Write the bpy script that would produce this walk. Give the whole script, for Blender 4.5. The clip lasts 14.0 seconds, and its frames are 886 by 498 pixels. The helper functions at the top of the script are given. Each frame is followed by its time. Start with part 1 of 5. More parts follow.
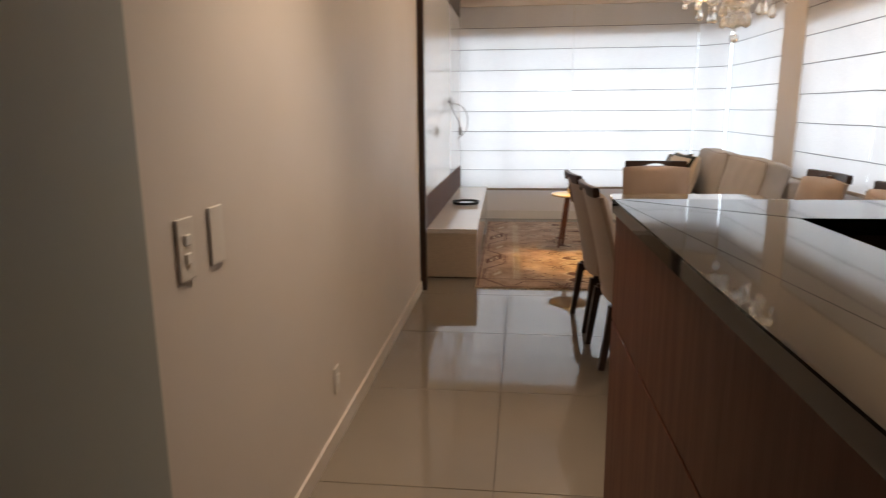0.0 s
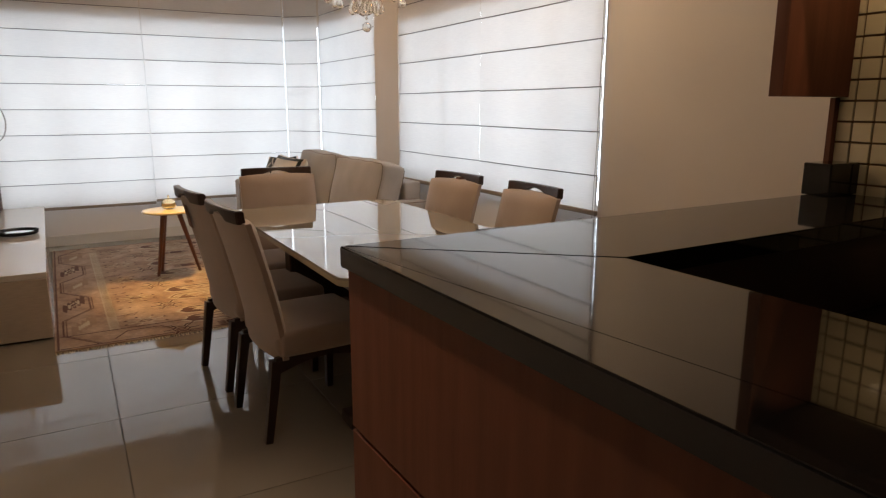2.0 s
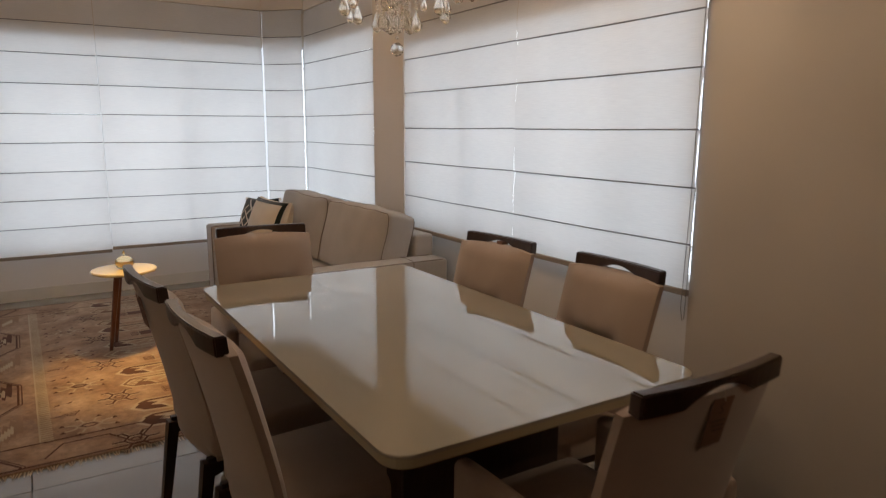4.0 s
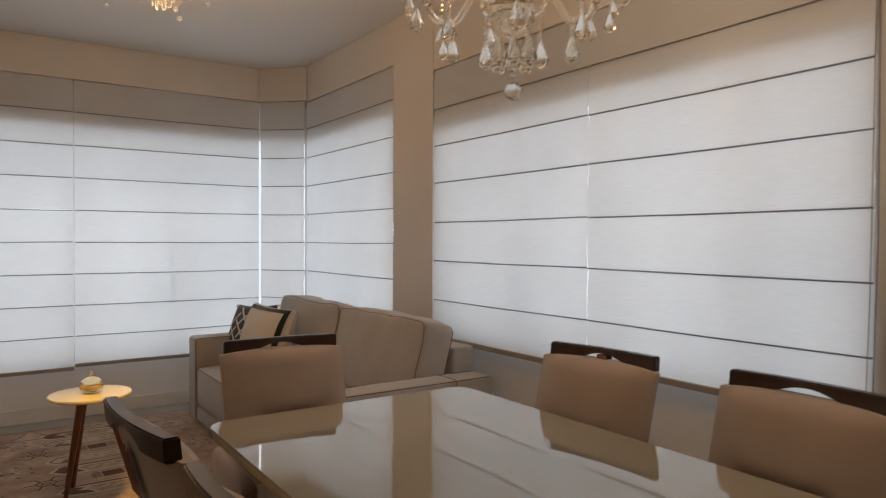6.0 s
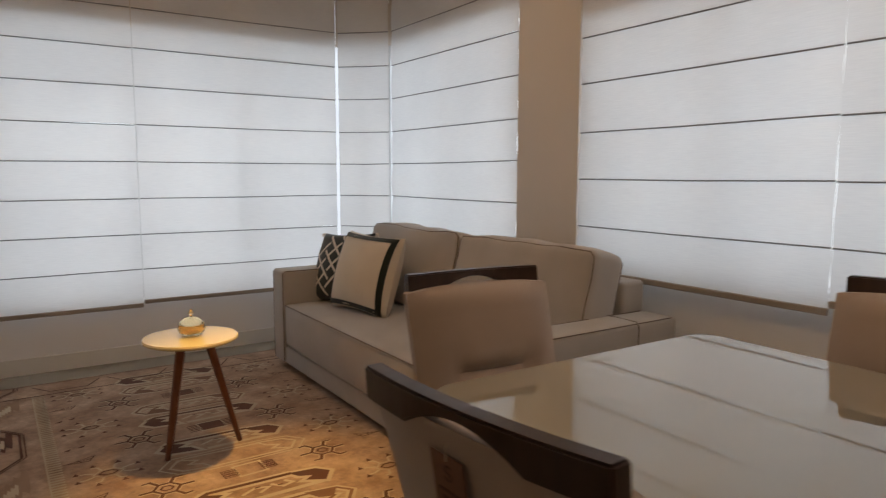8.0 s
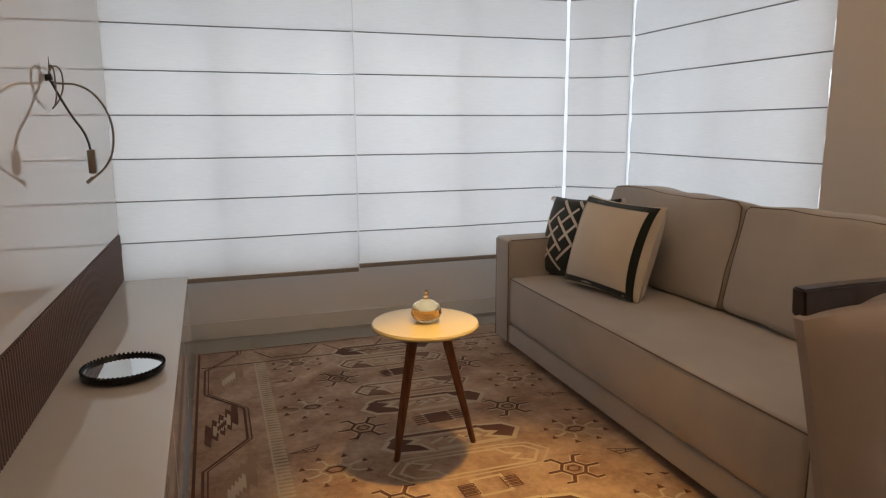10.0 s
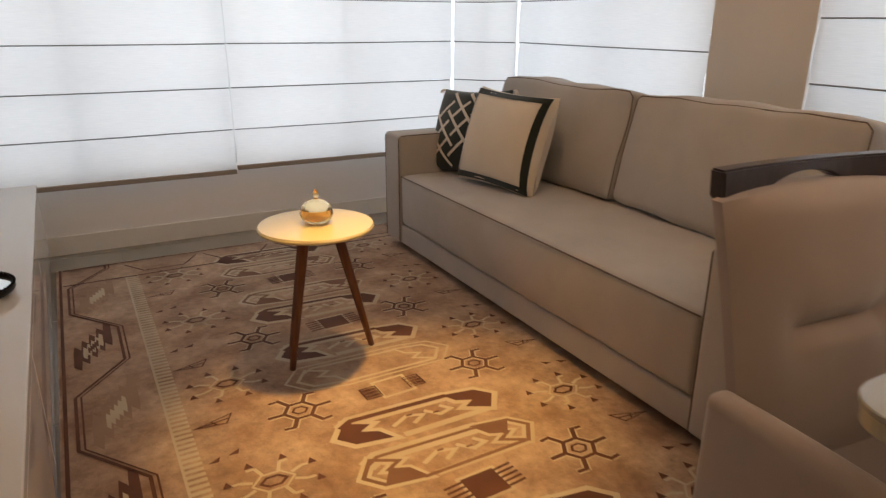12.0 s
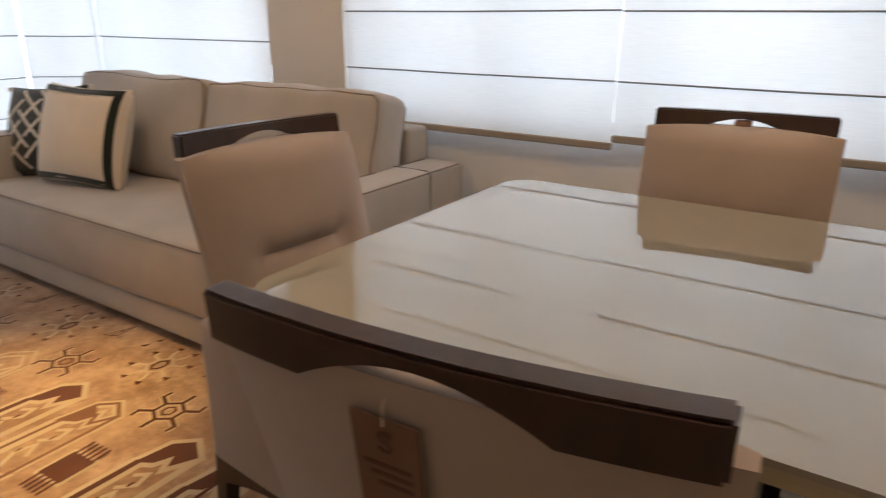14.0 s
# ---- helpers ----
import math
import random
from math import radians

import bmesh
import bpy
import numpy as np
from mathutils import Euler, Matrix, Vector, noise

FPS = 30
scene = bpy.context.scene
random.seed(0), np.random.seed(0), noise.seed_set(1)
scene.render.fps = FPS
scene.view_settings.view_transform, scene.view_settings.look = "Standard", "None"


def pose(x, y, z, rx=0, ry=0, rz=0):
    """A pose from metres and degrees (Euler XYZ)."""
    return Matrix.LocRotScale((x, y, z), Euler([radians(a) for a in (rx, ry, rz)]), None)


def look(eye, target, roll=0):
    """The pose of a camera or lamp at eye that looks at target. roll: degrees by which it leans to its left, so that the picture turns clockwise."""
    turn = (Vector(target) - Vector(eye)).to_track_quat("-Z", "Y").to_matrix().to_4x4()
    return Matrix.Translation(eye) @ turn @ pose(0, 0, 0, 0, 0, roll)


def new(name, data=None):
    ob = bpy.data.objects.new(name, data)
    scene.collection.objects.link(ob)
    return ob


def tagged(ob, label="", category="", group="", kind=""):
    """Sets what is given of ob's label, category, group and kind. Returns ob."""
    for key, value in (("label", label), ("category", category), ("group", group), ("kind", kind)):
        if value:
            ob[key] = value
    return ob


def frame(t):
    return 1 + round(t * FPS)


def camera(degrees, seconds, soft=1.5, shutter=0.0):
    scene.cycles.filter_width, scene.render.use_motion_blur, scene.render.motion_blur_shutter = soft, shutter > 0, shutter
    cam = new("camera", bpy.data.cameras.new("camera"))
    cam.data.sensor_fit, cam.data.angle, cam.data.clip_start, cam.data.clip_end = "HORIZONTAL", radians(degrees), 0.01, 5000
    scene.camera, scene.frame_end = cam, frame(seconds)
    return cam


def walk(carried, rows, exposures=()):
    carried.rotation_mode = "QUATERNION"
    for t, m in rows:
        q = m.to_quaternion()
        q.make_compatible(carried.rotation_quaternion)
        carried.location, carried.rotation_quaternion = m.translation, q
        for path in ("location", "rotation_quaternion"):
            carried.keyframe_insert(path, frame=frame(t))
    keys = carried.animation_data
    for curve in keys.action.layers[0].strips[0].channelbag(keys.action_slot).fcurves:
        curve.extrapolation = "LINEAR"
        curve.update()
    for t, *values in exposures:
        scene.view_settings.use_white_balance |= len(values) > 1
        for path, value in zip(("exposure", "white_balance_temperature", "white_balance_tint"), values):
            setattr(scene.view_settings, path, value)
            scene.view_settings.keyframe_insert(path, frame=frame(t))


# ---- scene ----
cam = camera(67.2, 14.0, soft=1.2, shutter=0.35)
PATH = [
    (0, (0.355, 0.247, 1.41), (0.126, 2.19, 0.998), -0.5),
    (0.5, (0.269, 0.471, 1.411), (0.401, 2.423, 0.996), -0.5),
    (1, (0.168, 0.701, 1.405), (0.679, 2.59, 0.992), -0.3),
    (1.5, (0.138, 0.885, 1.411), (0.969, 2.657, 0.998), 0.0),
    (2, (0.185, 1.132, 1.402), (1.138, 2.839, 0.983), 0.0),
    (2.2, (0.204, 1.227, 1.393), (1.186, 2.918, 0.974), 0.1),
    (4.3, (0.39, 2.252, 1.555), (1.434, 3.928, 1.234), 0.2),
    (4.5, (0.371, 2.322, 1.589), (1.421, 4.008, 1.35), 0.0),
    (5, (0.334, 2.475, 1.611), (1.417, 4.154, 1.537), -0.1),
    (5.5, (0.365, 2.734, 1.526), (1.485, 4.39, 1.492), 0.1),
    (6, (0.405, 2.972, 1.398), (1.535, 4.622, 1.37), 0.2),
    (6.5, (0.363, 3.229, 1.317), (1.495, 4.878, 1.277), 0.2),
    (7, (0.311, 3.445, 1.328), (1.437, 5.092, 1.183), 0.1),
    (7.5, (0.265, 3.67, 1.32), (1.386, 5.314, 1.122), 0.2),
    (8, (0.201, 3.923, 1.292), (1.292, 5.584, 1.068), 0.1),
    (8.5, (0.135, 4.137, 1.274), (1.064, 5.887, 1.003), 0.2),
    (9, (0.077, 4.334, 1.312), (0.826, 6.163, 1.008), 0.2),
    (9.2, (0.092, 4.401, 1.308), (0.767, 6.258, 0.998), 0.2),
    (11.3, (0.236, 4.874, 1.258), (0.825, 6.713, 0.737), 0.2),
    (11.5, (0.223, 4.879, 1.246), (0.936, 6.662, 0.687), 0.3),
    (12, (0.188, 4.784, 1.245), (1.085, 6.451, 0.6), 0.3),
    (12.5, (0.187, 4.635, 1.236), (1.169, 6.246, 0.574), 0.4),
    (13, (0.219, 4.52, 1.239), (1.346, 6.035, 0.579), 0.4),
    (13.5, (0.256, 4.41, 1.24), (1.611, 5.728, 0.583), 0.5),
    (14, (0.296, 4.318, 1.238), (1.873, 5.363, 0.583), 0.3),
]
EXPOSURES = [(0.0, 0.65, 6250, 10), (0.5, 0.38, 6300, 10), (1.0, 0.40, 6350, 10), (1.5, 0.38, 6350, 10), (2.0, 0.38, 6400, 10), (4.5, -0.12, 6300, 10), (5.5, -0.17, 6350, 10), (9.0, -0.14, 6400, 10), (11.5, 0.04, 6400, 10), (12.0, 0.28, 6400, 10), (12.5, 0.5, 6350, 10), (13.0, 0.56, 6300, 10), (14.0, 0.6, 6050, 9)]
walk(cam, [(t, look(eye, target, roll)) for t, eye, target, roll in PATH], EXPOSURES)

# ---- light ----
world = bpy.data.worlds.new("overcast_sky")
scene.world = world
world.use_nodes = True
wn = world.node_tree.nodes
sky = wn.new("ShaderNodeTexSky")
sky.sky_type, sky.sun_disc = "NISHITA", False
sky.sun_elevation, sky.sun_rotation = radians(50), radians(20)
world.node_tree.links.new(sky.outputs[0], wn["Background"].inputs[0])
wn["Background"].inputs[1].default_value = 0.12


def lamp(name, kind, loc, power, color, target=None, size=0.1, size_y=0.1, spot=60, blend=0.5, soft=0.05, angle=0.5):
    data = bpy.data.lights.new(name, kind)
    data.energy, data.color = power, color
    if kind == "AREA":
        data.shape, data.size, data.size_y = "RECTANGLE", size, size_y
    elif kind == "SUN":
        data.angle = radians(angle)
    else:
        data.shadow_soft_size = soft
        if kind == "SPOT":
            data.spot_size, data.spot_blend = radians(spot), blend
    ob = new(name, data)
    ob.matrix_world = look(loc, target) if target else Matrix.Translation(loc)
    return ob


DAY = (0.86, 0.94, 1.0)
sun = lamp("sun", "SUN", (4, 12, 9), 0.8, (1.0, 0.95, 0.88), (1, 7, 0), angle=12)
# sky light at the window openings
lamp("window_light_back", "AREA", (1.0, 9.11, 1.34), 40, DAY, (1.0, 5, 1.34), size=3.3, size_y=2.3)
lamp("window_light_corner", "AREA", (2.83, 8.92, 1.34), 7.1, DAY, (1.0, 7.09, 1.34), size=0.5, size_y=2.2)
lamp("window_light_side", "AREA", (3.03, 7.76, 1.34), 24.5, DAY, (0, 7.76, 1.34), size=1.6, size_y=2.3)
lamp("window_light_dining", "AREA", (3.03, 5.22, 1.43), 29.5, DAY, (0, 5.22, 1.43), size=2.7, size_y=1.6)
# the lamp under the kitchen cupboards
lamp("cupboard_light", "AREA", (2.15, 2.2, 1.83), 0.3, (1.0, 0.68, 0.38), (2.36, 2.25, 1.4), size=0.25, size_y=0.04)
# unseen spots added to brighten the tiled wall, end panel and hallway
lamp("kitchen_fill", "SPOT", (1.7, 0.9, 2.88), 45, (1.0, 0.74, 0.48), (2.3, 2.6, 1.7), spot=55, blend=1.0, soft=0.05)
lamp("hall_fill", "SPOT", (0.24, 2.35, 2.90), 98, (1.0, 0.75, 0.54), (-0.10, 2.2, 0.2), spot=80, blend=1.0, soft=0.08)
# the warm beam under the crystal ceiling lamp, and the lamps' own bulbs
lamp("crystal_lamp_beam", "SPOT", (1.14, 6.68, 2.60), 255, (1.0, 0.59, 0.17), (0.96, 6.50, 0), spot=38, blend=0.9, soft=0.06)
lamp("crystal_lamp_glow", "POINT", (1.14, 6.68, 2.54), 13, (1.0, 0.64, 0.34), soft=0.025)
lamp("crystal_lamp_bulbs", "POINT", (1.14, 6.68, 2.78), 7.0, (1.0, 0.56, 0.2), soft=0.05)
for k in range(6):
    turned = math.tau * k / 6 + radians(-128)
    lamp("candle_light", "POINT", (1.52 + 0.27 * math.cos(turned), 4.285 + 0.27 * math.sin(turned), 2.30), 3.9, (1.0, 0.70, 0.44), soft=0.02)


# ---- materials ----
def mat(name, color, rough=0.6, metal=0.0, vary=0.12, scale=6.0, bump=0.0, bscale=60.0, spec=0.5, color2=None, stretch=(1, 1, 1), coat=0.0, random_tone=0.0):
    m = bpy.data.materials.new(name)
    m.use_nodes = True
    t = m.node_tree
    n, l = t.nodes, t.links
    b = n["Principled BSDF"]
    tc = n.new("ShaderNodeTexCoord")
    mp = n.new("ShaderNodeMapping")
    mp.inputs["Scale"].default_value = stretch
    l.new(tc.outputs["Object"], mp.inputs[0])
    big = n.new("ShaderNodeTexNoise")
    big.inputs["Scale"].default_value, big.inputs["Detail"].default_value = scale, 6
    l.new(mp.outputs[0], big.inputs["Vector"])
    ramp = n.new("ShaderNodeMapRange")
    ramp.inputs[1].default_value, ramp.inputs[2].default_value = 0.3, 0.7
    l.new(big.outputs[0], ramp.inputs[0])
    mix = n.new("ShaderNodeMix")
    mix.data_type = "RGBA"
    c2 = color2 or tuple(c * (1 - vary) for c in color)
    mix.inputs[6].default_value, mix.inputs[7].default_value = (*color, 1), (*c2, 1)
    l.new(ramp.outputs[0], mix.inputs[0])
    out = mix.outputs[2]
    if random_tone:
        info = n.new("ShaderNodeObjectInfo")
        mr = n.new("ShaderNodeMapRange")
        mr.inputs[3].default_value, mr.inputs[4].default_value = 1 - random_tone, 1 + random_tone
        l.new(info.outputs["Random"], mr.inputs[0])
        hs = n.new("ShaderNodeHueSaturation")
        l.new(mr.outputs[0], hs.inputs["Value"])
        l.new(out, hs.inputs["Color"])
        out = hs.outputs[0]
    l.new(out, b.inputs["Base Color"])
    b.inputs["Metallic"].default_value = metal
    b.inputs["Specular IOR Level"].default_value = spec
    b.inputs["Coat Weight"].default_value = coat
    rr = n.new("ShaderNodeMapRange")
    rr.inputs[3].default_value, rr.inputs[4].default_value = rough * 0.85, min(1, rough * 1.15)
    l.new(big.outputs[0], rr.inputs[0])
    l.new(rr.outputs[0], b.inputs["Roughness"])
    if bump:
        fine = n.new("ShaderNodeTexNoise")
        fine.inputs["Scale"].default_value, fine.inputs["Detail"].default_value = bscale, 4
        l.new(mp.outputs[0], fine.inputs["Vector"])
        bp = n.new("ShaderNodeBump")
        bp.inputs["Strength"].default_value, bp.inputs["Distance"].default_value = bump, 0.004
        l.new(fine.outputs[0], bp.inputs["Height"])
        l.new(bp.outputs[0], b.inputs["Normal"])
    return m


def fabric_weave(name, color, color2, rough=0.9, sheen=0.3, weave=900.0):
    m = mat(name, color, rough, 0, 0, 5.0, 0, color2=color2)
    t = m.node_tree
    n, l = t.nodes, t.links
    b = n["Principled BSDF"]
    b.inputs["Sheen Weight"].default_value = sheen
    b.inputs["Specular IOR Level"].default_value = 0.25
    w = n.new("ShaderNodeTexNoise")
    w.inputs["Scale"].default_value, w.inputs["Detail"].default_value = weave, 2
    tc = n.new("ShaderNodeTexCoord")
    l.new(tc.outputs["Object"], w.inputs["Vector"])
    bp = n.new("ShaderNodeBump")
    bp.inputs["Strength"].default_value, bp.inputs["Distance"].default_value = 0.35, 0.001
    l.new(w.outputs[0], bp.inputs["Height"])
    l.new(bp.outputs[0], b.inputs["Normal"])
    return m


def glass_mat(name, color=(1, 1, 1), rough=0.0, ior=1.5):
    m = bpy.data.materials.new(name)
    m.use_nodes = True
    b = m.node_tree.nodes["Principled BSDF"]
    b.inputs["Base Color"].default_value = (*color, 1)
    b.inputs["Roughness"].default_value, b.inputs["IOR"].default_value = rough, ior
    b.inputs["Transmission Weight"].default_value = 1.0
    return m


def glow(name, color, strength):
    m = bpy.data.materials.new(name)
    m.use_nodes = True
    b = m.node_tree.nodes["Principled BSDF"]
    b.inputs["Emission Color"].default_value = (*color, 1)
    b.inputs["Emission Strength"].default_value = strength
    return m


def blind_mat():
    """Woven blind fabric that lets daylight through."""
    m = bpy.data.materials.new("blind_fabric")
    m.use_nodes = True
    t = m.node_tree
    n, l = t.nodes, t.links
    n.remove(n["Principled BSDF"])
    tc = n.new("ShaderNodeTexCoord")
    # broad tone clouds stand in for shadows of things outside
    no = n.new("ShaderNodeTexNoise")
    no.inputs["Scale"].default_value, no.inputs["Detail"].default_value = 1.7, 2
    l.new(tc.outputs["Object"], no.inputs["Vector"])
    mp = n.new("ShaderNodeMapping")
    mp.inputs["Scale"].default_value = (14, 14, 400)
    l.new(tc.outputs["Object"], mp.inputs[0])
    th = n.new("ShaderNodeTexNoise")
    th.inputs["Scale"].default_value = 1.0
    l.new(mp.outputs[0], th.inputs["Vector"])
    add = n.new("ShaderNodeMath")
    add.operation = "ADD"
    l.new(no.outputs[0], add.inputs[0])
    l.new(th.outputs[0], add.inputs[1])
    mix = n.new("ShaderNodeMix")
    mix.data_type = "RGBA"
    mix.inputs[6].default_value, mix.inputs[7].default_value = (0.58, 0.58, 0.595, 1), (0.86, 0.855, 0.85, 1)
    half = n.new("ShaderNodeMath")
    half.operation = "MULTIPLY"
    half.inputs[1].default_value = 0.5
    l.new(add.outputs[0], half.inputs[0])
    l.new(half.outputs[0], mix.inputs[0])
    d, tr, mx = n.new("ShaderNodeBsdfDiffuse"), n.new("ShaderNodeBsdfTranslucent"), n.new("ShaderNodeMixShader")
    l.new(mix.outputs[2], d.inputs[0])
    l.new(mix.outputs[2], tr.inputs[0])
    mx.inputs[0].default_value = 0.39
    l.new(d.outputs[0], mx.inputs[1])
    l.new(tr.outputs[0], mx.inputs[2])
    l.new(mx.outputs[0], n["Material Output"].inputs[0])
    return m


def crystal_mat():
    """Cut crystal: clear glass whose many facets also scatter a part of the light."""
    m = glass_mat("clear_crystal", (1, 0.985, 0.95), 0.01, 1.42)
    t = m.node_tree
    n, l = t.nodes, t.links
    tr, mx = n.new("ShaderNodeBsdfTranslucent"), n.new("ShaderNodeMixShader")
    df, m2 = n.new("ShaderNodeBsdfDiffuse"), n.new("ShaderNodeMixShader")
    tr.inputs[0].default_value = df.inputs[0].default_value = (0.95, 0.87, 0.72, 1)
    m2.inputs[0].default_value, mx.inputs[0].default_value = 0.5, 0.11
    l.new(tr.outputs[0], m2.inputs[1])
    l.new(df.outputs[0], m2.inputs[2])
    l.new(n["Principled BSDF"].outputs[0], mx.inputs[1])
    l.new(m2.outputs[0], mx.inputs[2])
    l.new(mx.outputs[0], n["Material Output"].inputs[0])
    return m


def rug_mat():
    """Mottled hand-dyed wool: cloudy patches, small flecks and a fine pile."""
    m = fabric_weave("beige_brown_wool", (0.46, 0.32, 0.215), (0.23, 0.125, 0.072), 1.0, 0.2, 320)
    t = m.node_tree
    n, l = t.nodes, t.links
    b = n["Principled BSDF"]
    src = b.inputs["Base Color"].links[0].from_socket
    tc, nz, mr, mix = n.new("ShaderNodeTexCoord"), n.new("ShaderNodeTexNoise"), n.new("ShaderNodeMapRange"), n.new("ShaderNodeMix")
    nz.inputs["Scale"].default_value, nz.inputs["Detail"].default_value, nz.inputs["Roughness"].default_value = 30, 9, 0.78
    mr.inputs[1].default_value, mr.inputs[2].default_value, mr.inputs[3].default_value, mr.inputs[4].default_value = 0.32, 0.68, 0.66, 1.26
    mix.data_type, mix.blend_type = "RGBA", "MULTIPLY"
    mix.inputs[0].default_value = 1.0
    l.new(tc.outputs["Object"], nz.inputs["Vector"])
    l.new(nz.outputs[0], mr.inputs[0])
    l.new(src, mix.inputs[6])
    l.new(mr.outputs[0], mix.inputs[7])
    l.new(mix.outputs[2], b.inputs["Base Color"])
    return m


M = dict(
    wall=mat("cream_wall_paint", (0.635, 0.58, 0.52), 0.55, vary=0.05, scale=1.5, bump=0.08, bscale=140),
    grey_wall=mat("shaded_grey", (0.30, 0.32, 0.30), 0.6, vary=0.06, scale=2, bump=0.06),
    ceiling=mat("ceiling_paint", (0.72, 0.69, 0.655), 0.8, vary=0.04, scale=1.5, bump=0.05),
    # pale paint, made paler still for daylight that leaks under the blinds
    parapet=mat("lightened_parapet_paint", (0.84, 0.83, 0.83), 0.5, vary=0.04, scale=1.5, bump=0.06),
    white=mat("white_trim_paint", (0.76, 0.74, 0.70), 0.4, vary=0.04),
    tile=mat("polished_cream_porcelain", (0.235, 0.205, 0.165), 0.008, vary=0.06, scale=2.2, spec=0.6, random_tone=0.03),
    grout=mat("floor_grout", (0.13, 0.11, 0.09), 0.8),
    wood=mat("brown_wood_laminate", (0.122, 0.039, 0.018), 0.5, scale=3.0, stretch=(9, 9, 0.8), color2=(0.085, 0.027, 0.013), bump=0.05, bscale=25, spec=0.25),
    darkwood=mat("dark_stained_wood", (0.045, 0.022, 0.014), 0.35, scale=9, stretch=(5, 5, 1), color2=(0.028, 0.014, 0.01), bump=0.05),
    walnut=mat("red_brown_wood", (0.17, 0.06, 0.028), 0.4, scale=10, stretch=(6, 6, 0.7), color2=(0.11, 0.036, 0.018)),
    fluted=mat("fluted_dark_laminate", (0.12, 0.062, 0.042), 0.4, scale=6, stretch=(6, 6, 1), color2=(0.09, 0.045, 0.03)),
    granite=mat("black_polished_granite", (0.006, 0.0055, 0.005), 0.04, vary=0.4, scale=160, spec=0.40, color2=(0.010, 0.0085, 0.008)),
    lacquer=mat("white_gloss_lacquer", (0.68, 0.64, 0.59), 0.05, vary=0.03, scale=1.5, spec=0.6),
    gloss=mat("white_gloss_panel", (0.66, 0.63, 0.60), 0.03, vary=0.02, scale=1.5, spec=0.8, coat=0.3),
    joint=mat("shadow_gap", (0.05, 0.035, 0.03), 0.7),
    tableglass=mat("cream_back_painted_glass", (0.34, 0.31, 0.245), 0.008, vary=0.02, scale=2, spec=0.7, coat=0.4),
    glassedge=mat("glass_edge", (0.42, 0.36, 0.24), 0.15, vary=0.05),
    chairfab=fabric_weave("beige_velvet", (0.395, 0.308, 0.258), (0.355, 0.276, 0.228), 0.8, 0.5),
    sofafab=fabric_weave("taupe_linen", (0.455, 0.412, 0.372), (0.405, 0.367, 0.33), 0.92, 0.22, 700),
    piping=fabric_weave("dark_taupe_piping", (0.17, 0.125, 0.10), (0.14, 0.105, 0.085)),
    creamfab=fabric_weave("cream_cotton", (0.70, 0.61, 0.50), (0.64, 0.56, 0.455)),
    blackfab=fabric_weave("black_green_cotton", (0.016, 0.022, 0.018), (0.012, 0.016, 0.013)),
    rug=rug_mat(),
    rugdark=fabric_weave("dark_brown_wool", (0.075, 0.026, 0.015), (0.125, 0.048, 0.027), 1.0, 0.1, 300),
    ruglight=fabric_weave("pale_cream_wool", (0.50, 0.41, 0.29), (0.42, 0.33, 0.22), 1.0, 0.2, 300),
    rugmid=fabric_weave("mid_brown_wool", (0.15, 0.07, 0.04), (0.22, 0.115, 0.068), 1.0, 0.1, 300),
    rugsoft=fabric_weave("soft_brown_wool", (0.27, 0.17, 0.11), (0.33, 0.215, 0.14), 1.0, 0.1, 300),
    yellowtop=mat("cream_lacquer_tabletop", (0.72, 0.60, 0.32), 0.22, vary=0.03, spec=0.5),
    bronze=mat("brown_chrome", (0.34, 0.26, 0.20), 0.22, metal=1.0, vary=0.1),
    chrome=mat("chrome", (0.75, 0.72, 0.68), 0.12, metal=1.0, vary=0.05),
    blackmetal=mat("black_metal", (0.02, 0.02, 0.022), 0.35, metal=0.6),
    mirror=mat("mirror_glass", (0.82, 0.85, 0.86), 0.01, metal=1.0, vary=0.0),
    aluminium=mat("white_aluminium_frame", (0.62, 0.62, 0.62), 0.4),
    plastic=mat("white_plastic", (0.66, 0.62, 0.56), 0.35, vary=0.03),
    cable=mat("grey_cable", (0.25, 0.23, 0.21), 0.5),
    blackcable=mat("black_cable", (0.03, 0.028, 0.026), 0.5),
    walltile=mat("cream_glazed_tile", (0.62, 0.55, 0.38), 0.15, vary=0.08, scale=12, random_tone=0.06),
    tilegrout=mat("brown_tile_grout", (0.16, 0.10, 0.05), 0.9),
    tag=mat("brown_card_tag", (0.20, 0.105, 0.068), 0.7, vary=0.1),
    tagprint=mat("dark_print", (0.11, 0.055, 0.036), 0.7),
    batten=mat("batten_fold_shade", (0.22, 0.22, 0.23), 0.6),
    blindbar=mat("blind_bottom_bar", (0.36, 0.31, 0.26), 0.6),
    crystal=crystal_mat(),
    amber=glass_mat("amber_glass", (1.0, 0.76, 0.42), 0.02, 1.3),
    pane=glass_mat("window_glass", (0.97, 0.98, 0.98), 0.0, 1.45),
    lampbulb=glow("warm_small_bulb_glow", (1.0, 0.66, 0.26), 14.0),
    haze=glow("overcast_haze", (0.88, 0.94, 1.0), 0.8),
    bulb=glow("warm_bulb_glow", (1.0, 0.68, 0.27), 6.5),
    candle=mat("brown_candle_sleeve", (0.09, 0.05, 0.03), 0.4),
    blind=blind_mat(),
    dark=mat("dark_cabinet_laminate", (0.05, 0.026, 0.016), 0.45),
)


